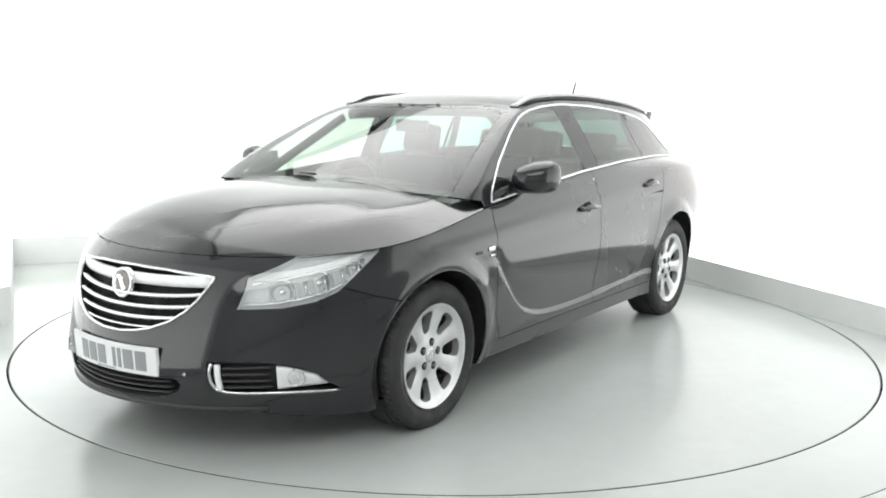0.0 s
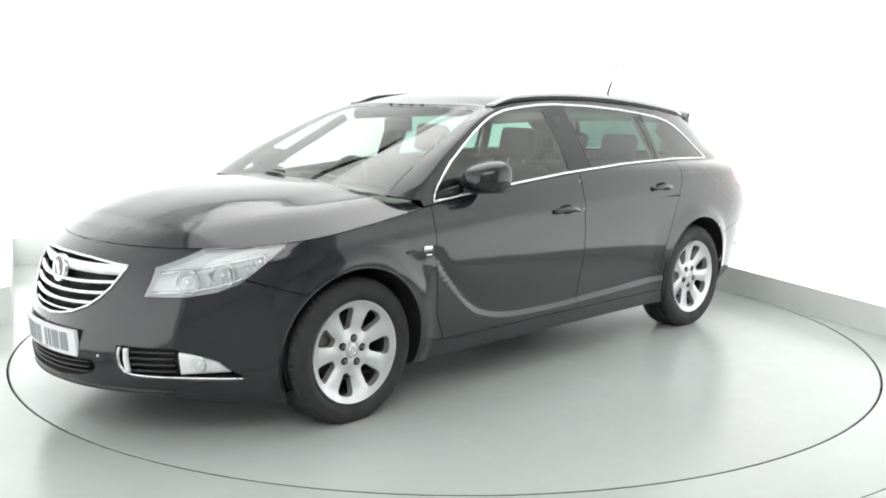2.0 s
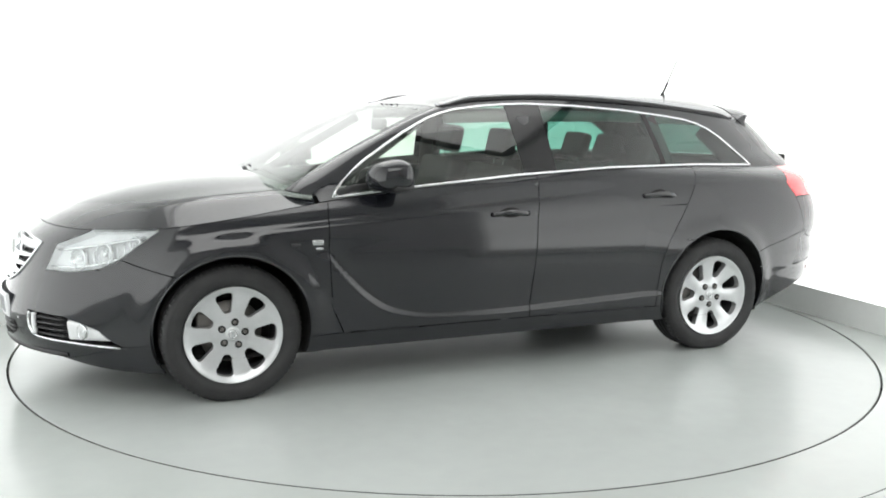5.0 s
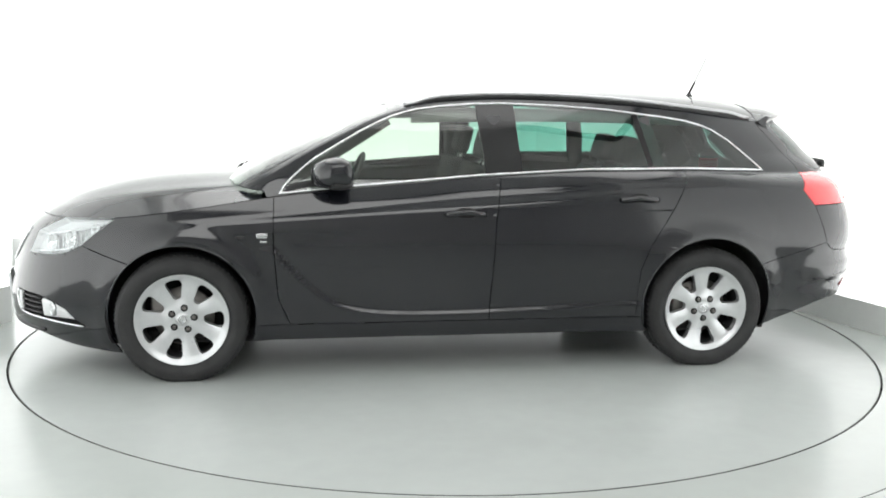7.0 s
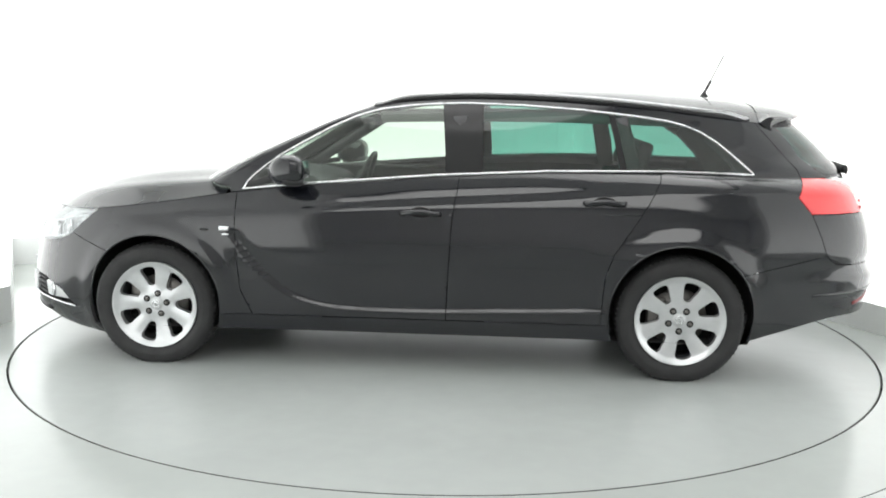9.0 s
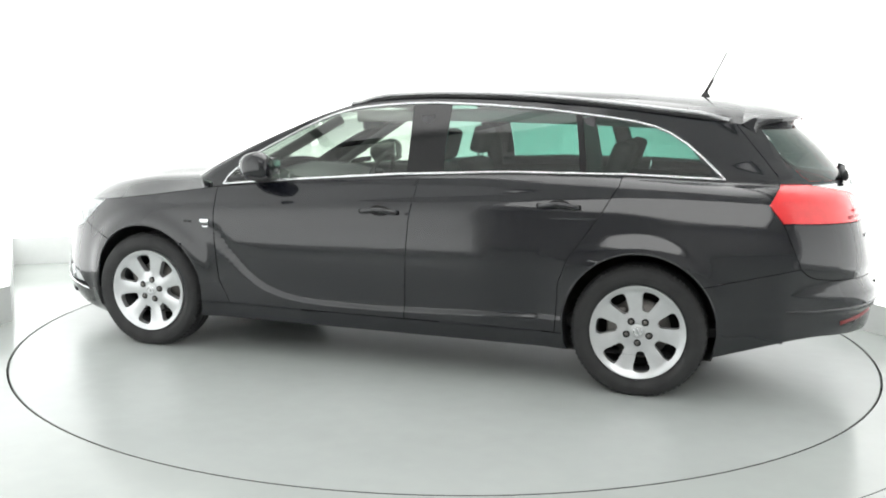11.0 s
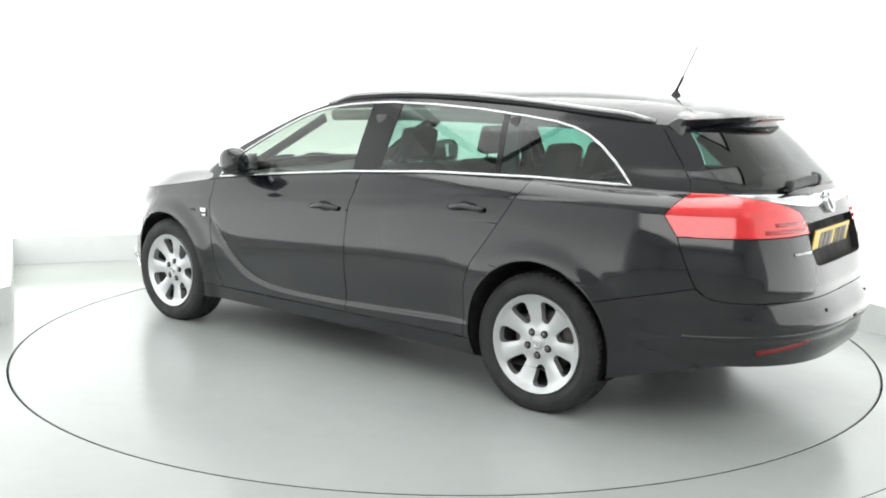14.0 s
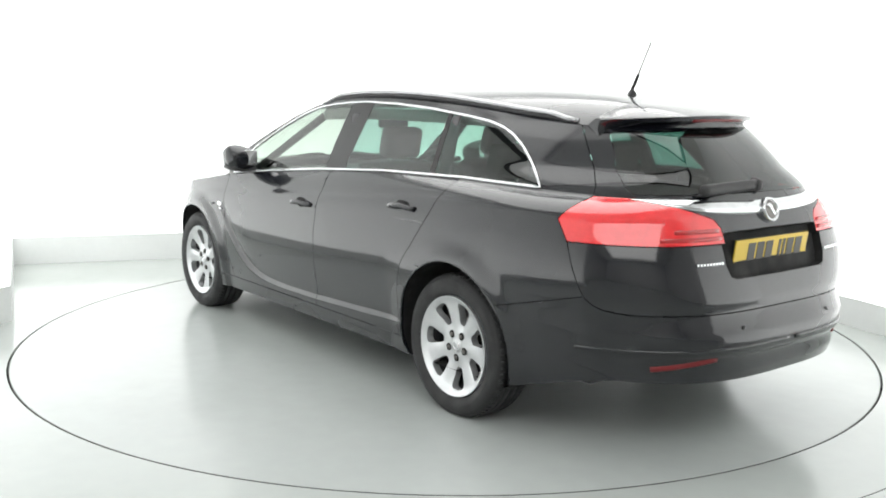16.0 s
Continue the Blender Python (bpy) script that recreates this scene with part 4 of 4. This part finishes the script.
def grille_half(z):
    best = .0
    for (ay, az), (by, bz) in zip(half, half[1:]):
        if min(az, bz) <= z <= max(az, bz) and az != bz:
            best = max(best, ay + (by - ay) * (z - az) / (bz - az))
    return best


def slat(z0, thick, deep, bow=.022):
    w = grille_half(z0 + bow * .7) - .008
    bm = bmesh.new()
    rows = []
    for k in range(33):
        y = -w + 2 * w * k / 32
        z = z0 + bow * (y / .4) ** 2
        x = skirt_x(y, z) - .006
        prof = ((0, thick * .5), (.004, thick * .25), (.005, -thick * .1), (0, -thick * .5), (-deep, -thick * .55), (-deep, thick * .45))
        rows.append([bm.verts.new((x + dx, y, z + dz)) for dx, dz in prof])
    for a, b in zip(rows, rows[1:]):
        for i in range(6):
            bm.faces.new((a[i], a[(i + 1) % 6], b[(i + 1) % 6], b[i]))
    bm.faces.new(rows[0]), bm.faces.new(rows[-1])
    bmesh.ops.recalc_face_normals(bm, faces=bm.faces)
    return bm


part("grille_bar", slat(.700, .044, .02, .008), LAMP_WHITE, g_base, "broad silver top bar")
for z0 in (.640, .597, .556, .522):
    part("grille_slat", slat(z0, .017 if z0 > .53 else .010, .03), CHROME, g_base, "thin chrome grille slat")


def emblem_at(m, r, parent):
    e = part("emblem", turned(lathe([(.0005, .010), (r * .5, .0095), (r * .78, .006), (r * .80, .012), (r * .92, .014), (r, .008), (r, -.01)], 40), m), CHROME, parent, "round chrome emblem")
    part("emblem_field", turned(lathe([(.0005, .0115), (r * .5, .011), (r * .70, .009), (r * .74, .007)], 32), m), BRAKE, e)
    part("emblem_shape", turned(add(box(r * .34, .006, r * 1.1, .002, at=(0, .012, 0), turn=pose(0, 0, 0, 0, 32, 0)), box(r * .7, .006, r * .24, .002, at=(r * .2, .012, r * .3), turn=pose(0, 0, 0, 0, -12, 0))), m), CHROME, e)


emblem_at(pose(skirt_x(0, .676) - .004, 0, .676, 8, 0, -90), .062, car)

# lower intake
intake = part("lower_intake", whole(add(sunk(intake_skin, .06), walls_of(intake_skin, .06))), LINER, car, "dark lower air intake")
for z in (.272, .294, .316):
    part("intake_bar", tube([(skirt_x(y, z) - .018, y, z + .012 * (y / .33) ** 2) for y in [-.30 + .6 * k / 24 for k in range(25)]], .005, .012, 8, up=(1, 0, 0)), PLASTIC, intake)
part("bumper_lip", tube([(skirt_x(y, .228) - .006, y, .226 - .02 * y * y) for y in [-.60 + 1.2 * k / 30 for k in range(31)]], .012, .012, 8, up=(1, 0, 0)), PLASTIC, f_bumper, "black front lip")


def bent(bm, hug):
    """Bends a plate part round the nose."""
    if hug:
        for v in bm.verts:
            v.co.x += skirt_x(v.co.y, .392) - skirt_x(0, .392)
    return bm


def long_box(sx, sy, sz, at):
    bm = bmesh.new()
    n = 16
    rows = [[bm.verts.new((at[0] - sx / 2 + sx * k / n, at[1] + a * sy / 2, at[2] + b * sz / 2)) for a, b in ((-1, -1), (1, -1), (1, 1), (-1, 1))] for k in range(n + 1)]
    for p, q in zip(rows, rows[1:]):
        for i in range(4):
            bm.faces.new((p[i], p[(i + 1) % 4], q[(i + 1) % 4], q[i]))
    bm.faces.new(rows[0]), bm.faces.new(rows[-1])
    bmesh.ops.recalc_face_normals(bm, faces=bm.faces)
    return bm


def number_plate(m, ground, bar, parent, label, backing, hug=False):
    """Plate with plain bars in place of its characters. x is across, z up, y out."""
    p = part("number_plate", bent(turned(long_box(.52, .006, .111, (0, 0, 0)), m), hug), ground, parent, label, smooth=False)
    part("plate_holder", bent(turned(long_box(.524, .008, .115, (0, -.006, -.001)), m), hug), backing, p, smooth=False)
    x = -.215
    for k, w in enumerate((.050, .050, .018, .018, 0, .050, .050, .050)):
        if w:
            part("plate_bar", bent(turned(box(w, .002, .079, at=(x + w / 2, .0038, 0)), m), hug), bar, p, smooth=False)
            x += w + .012
        else:
            x += .030
    part("plate_bar", bent(turned(box(.11, .002, .006, at=(0, .0038, -.0485)), m), hug), bar, p, smooth=False)


number_plate(pose(2.385, 0, .400, -4, 0, -90), PLATE_W, BAR_GREY, car, "white front number plate with grey bars", PLATE_W, True)

# ---- tailgate fittings ----
part("plate_recess", whole(add(sunk(niche_skin, .035), walls_of(niche_skin, .035))), LINER, gate, "dark plate recess")
number_plate(pose(-2.388, 0, .822, -7, 0, 90), PLATE_Y, BAR_DARK, car, "yellow rear number plate with dark bars", PLASTIC)
strip = bmesh.new()
rows_s = []
for k in range(37):
    y = -.60 + 1.2 * k / 36
    a = abs(y) / .60
    zc, hh = .998 + .040 * a ** 2, .024 * (1 - a ** 5) + .0015
    xs = skirt_x(y, min(zc, 1.05), True)
    rows_s.append([strip.verts.new((skirt_x(y, min(zc + dz, 1.06), True) - dx, y, zc + dz)) for dx, dz in ((.0, hh), (.010, hh * .7), (.016, 0), (.009, -hh * .8), (0, -hh))])
for a, b in zip(rows_s, rows_s[1:]):
    for i in range(4):
        strip.faces.new((a[i], a[i + 1], b[i + 1], b[i]))
bmesh.ops.recalc_face_normals(strip, faces=strip.faces)
part("tailgate_strip", strip, CHROME, gate, "bright chrome strip over the number plate")
emblem_at(pose(skirt_x(0, .985, True) - .012, 0, .985, 16, 0, 90), .052, car)
letters = bmesh.new()
for k in range(9):
    ly = (.372 + .0155 * k)
    add(letters, box(.004, .0135, .011, .001, at=(skirt_x(ly, .80, True) - .002, ly, .80)))
part("model_lettering", letters, CHROME, gate, "small chrome lettering bars")
letters = bmesh.new()
for k in range(9):
    ly = -(.372 + .0155 * k)
    add(letters, box(.004, .0135, .011, .001, at=(skirt_x(ly, .80, True) - .002, ly, .80)))
part("model_lettering", letters, CHROME, gate, "small chrome lettering bars")

# rear wiper
rw = [(tab(TAIL_X, 1.075 + .004 * k / 8) - .012 + .010 * k / 8, .02 + .36 * k / 8, 1.085 - .012 * k / 8) for k in range(9)]
rear_wiper = part("rear_wiper", tube(rw, .024, .014, 10, up=(1, 0, 0)), PLASTIC, car, "black rear wiper arm")
part("wiper_boss", turned(lathe([(.0005, .03), (.020, .026), (.030, .010), (.034, -.01)], 20), pose(tab(TAIL_X, 1.08) - .006, .02, 1.083, 0, 0, 90)), PLASTIC, rear_wiper)
part("wiper_blade", tube([(x + .004, y + .02, z - .018) for x, y, z in rw], .005, .010, 8, up=(1, 0, 0)), RUBBER, rear_wiper)

# roof spoiler and high brake lamp
sp = bmesh.new()
rows_p = []
for k in range(41):
    y = -.505 + 1.01 * k / 40
    a = abs(y) / .505
    xa = -1.80 - .02 * (1 - a)
    xe = -2.112 + .24 * a ** 2.8
    za = tab(ROOF_Z, xa) - (tab(ROOF_Z, xa) - tab(EDGE_Z, xa)) * min(1, a * 1.02) ** 3 + .004
    ze = 1.368 - .022 * a ** 2
    rows_p.append([sp.verts.new(p) for p in ((xa, y, za), ((xa + xe) / 2, y, (za + ze) / 2 + .010), (xe + .02, y, ze + .004), (xe, y, ze - .003), (xe + .012, y, ze - .022), ((xa + xe) / 2 - .02, y, ze - .045), (xa - .07, y, za - .055))])
for a, b in zip(rows_p, rows_p[1:]):
    for i in range(6):
        sp.faces.new((a[i], a[i + 1], b[i + 1], b[i]))
sp.faces.new(rows_p[0]), sp.faces.new(rows_p[-1])
bmesh.ops.recalc_face_normals(sp, faces=sp.faces)
for e in sp.edges:
    if e.calc_face_angle(0) > .7:
        e.smooth = False
spoiler = part("roof_spoiler", sp, PAINT, car, "black roof spoiler")
part("brake_lamp", tube([(-2.098 + .24 * (abs(y) / .52) ** 2.8 + .001, y, 1.346 - .018 * (abs(y) / .6) ** 2) for y in [-.17 + .34 * k / 16 for k in range(17)]], .008, .006, 8, up=(1, 0, 0)), RED_DARK, spoiler, "dark red high brake lamp")

# aerial
aer = part("aerial", turned(lathe([(.0005, .022), (.008, .020), (.014, .010), (.022, .0), (.024, -.012)], 20), pose(-1.60, 0, 1.460, 90, 0, 0) @ Matrix.Diagonal((1.1, 1, .7, 1))), PLASTIC, car, "black roof aerial on a round foot")
part("aerial_mast", tube([(-1.60 - .10 * k / 8, 0, 1.475 + .215 * k / 8) for k in range(9)], .0035, .0035, 8, up=(0, 1, 0)), PLASTIC, aer)
part("aerial_base_mast", tube([(-1.60 - .035 * k / 3, 0, 1.475 + .07 * k / 3) for k in range(4)], .008, .008, 8, up=(0, 1, 0)), PLASTIC, aer)

# ---- cabin fittings ----
head_l = sunk(roof_skin_src, .03)
part("headlining", whole(head_l), HEADLINER, car, "pale grey headlining")
part("cabin_floor", box(3.0, 1.4, .05, .01, at=(-.55, 0, .30)), TRIM_GREY, car)
dash = bmesh.new()
prof = ((1.12, .93), (.98, .965), (.78, .965), (.62, .93), (.56, .86), (.60, .72), (.72, .55), (1.1, .50))
rows_d = []
for k in range(21):
    y = -.74 + 1.48 * k / 20
    hump = .03 * math.exp(-((y + .37) / .18) ** 2)
    rows_d.append([dash.verts.new((x - .12 * (abs(y) / .74) ** 2 * (x > .9), y, z + hump * (z > .9))) for x, z in prof])
for a, b in zip(rows_d, rows_d[1:]):
    for i in range(7):
        dash.faces.new((a[i], a[i + 1], b[i + 1], b[i]))
bmesh.ops.recalc_face_normals(dash, faces=dash.faces)
part("dashboard", dash, TRIM_GREY, car, "dark grey dashboard")
ringp = [(0, .185 * math.cos(2 * math.pi * k / 32), .185 * math.sin(2 * math.pi * k / 32)) for k in range(32)]
sw = tube(ringp, .015, .015, 8, closed=True, up=(1, 0, 0))
add(sw, box(.05, .13, .11, .02, at=(.02, 0, 0)))
add(sw, box(.02, .34, .03, .008, at=(.015, 0, 0)))
part("steering_wheel", turned(sw, pose(.46, -.37, .90, 0, -24, 0)), TRIM_GREY, car, "dark steering wheel")
part("mirror_inside", box(.03, .22, .07, .014, 3, at=(.36, 0, 1.27)), TRIM_GREY, car, "dark rear-view mirror")


def seat(x, y, wide, back_top, lean, heads):
    thing = part("seat", box(.50, wide, .16, .05, 3, at=(x + .22, y, .50)), FABRIC, car, "dark fabric seat")
    h = back_top - .52
    part("backrest", box(.13, wide, h, .05, 3, at=(0, 0, h / 2), turn=None), FABRIC, thing, m=pose(x - .02, y, .52, 0, -lean, 0))
    part("headrest_pad", box(.02, wide * .9, .02, .008, at=(x + .2, y, .585)), TRIM_GREY, thing)
    for hy in heads:
        hx = x - .02 - math.sin(radians(lean)) * (h + .14)
        part("headrest", box(.085, .25, .17, .035, 3), FABRIC, thing, m=pose(hx, hy, back_top + .105, 0, -lean, 0))
        for dy in (-.06, .06):
            part("headrest_post", tube([(hx + .03, hy + dy, back_top - .06), (hx, hy + dy, back_top + .06)], .006), CHROME, thing)


for y in (.37, -.37):
    seat(-.06, y, .50, 1.07, 14, (y,))
seat(-.98, 0, 1.26, 1.02, 18, (.40, 0, -.40))
for y in (.78, -.78):
    part("belt_pillar", tube([(-.24, y * 1.01, .95), (-.235, y * .95, 1.12), (-.225, y * .83, 1.33)], .045, .012, 8), TRIM_GREY, car, "dark inner door pillar")
    part("inner_pillar", tube([(-1.12, y * .98, 1.0), (-1.10, y * .90, 1.15), (-1.05, y * .80, 1.33)], .05, .012, 8), TRIM_GREY, car, "dark inner pillar")
    part("door_lining", box(1.72, .05, .44, .02, at=(-.06, y * 1.02, .75)), TRIM_GREY, car, "dark door lining")
for y in (1, -1):
    part("inner_pillar", tube([(-1.82, y * .56, 1.00), (-1.72, y * .50, 1.14), (-1.58, y * .455, 1.28)], .08, .014, 10), TRIM_GREY, car, "dark inner tail pillar")
    part("cant_trim", tube([(.2 - 1.8 * k / 12, y * (.585 - .09 * max(0, k - 8) / 4), 1.335 - .02 * (abs(k - 5) / 6) ** 2) for k in range(13)], .030, .020, 8), HEADLINER, car, "grey trim over the doors")
for y in (1, -1):
    part("inner_pillar", tube([(.88 - .056 * k, y * (.70 - .0165 * k), .960 + .0345 * k) for k in range(11)], .028, .014, 8), TRIM_GREY, car, "dark inner windscreen pillar")
for y in (1, -1):
    part("seam_backing", tube([(x + .004, y * (side_y(x, z) - .075), z - .01) for x, z in ((-1.755, 1.30), (-1.80, 1.27), (-1.85, 1.215), (-1.90, 1.157), (-1.95, 1.10))], .040, .012, 8), LINER, car, "dark backing behind the tailgate seam")
for y in (1, -1):
    part("load_lining", box(.34, .03, .26, .01, at=(-1.80, y * .62, .92)), LINER, car, "dark load bay side lining")
part("tail_lining", box(.03, 1.16, .20, .01, at=(-2.10, 0, .94)), LINER, car, "dark lining behind the tail lamps")
part("load_cover", box(.75, 1.2, .03, .01, at=(-1.62, 0, .96)), LINER, car, "dark load cover")


def motions():
    """The turntable and the car on it turn clockwise."""
    turns = (
        (0.0, 235.62), (0.5, 233.88), (1.0, 231.22), (1.5, 227.88), (2.0, 224.18), (2.5, 220.82),
        (3.0, 217.27), (3.5, 213.80), (4.0, 210.20), (6.5, 192.71), (7.0, 189.26), (7.5, 185.88),
        (8.0, 182.46), (8.5, 179.11), (9.0, 175.65), (11.5, 159.32), (12.0, 155.87), (12.5, 152.62),
        (13.0, 149.03), (13.5, 145.67), (14.0, 142.03), (14.5, 138.70), (15.0, 135.08), (15.5, 131.78),
        (16.0, 128.29),
    )
    rows, table_rows = [], []
    for t, deg in turns:
        c, s = math.cos(radians(deg)), math.sin(radians(deg))
        rows.append((t, pose(0.1044 * c - 0.0765 * s, 0.1044 * s + 0.0765 * c, 0.0, 0, 0, deg)))
        table_rows.append((t, pose(0, 0, 0, 0, 0, deg)))
    walk(car, rows)
    walk(turntable, table_rows)


motions()
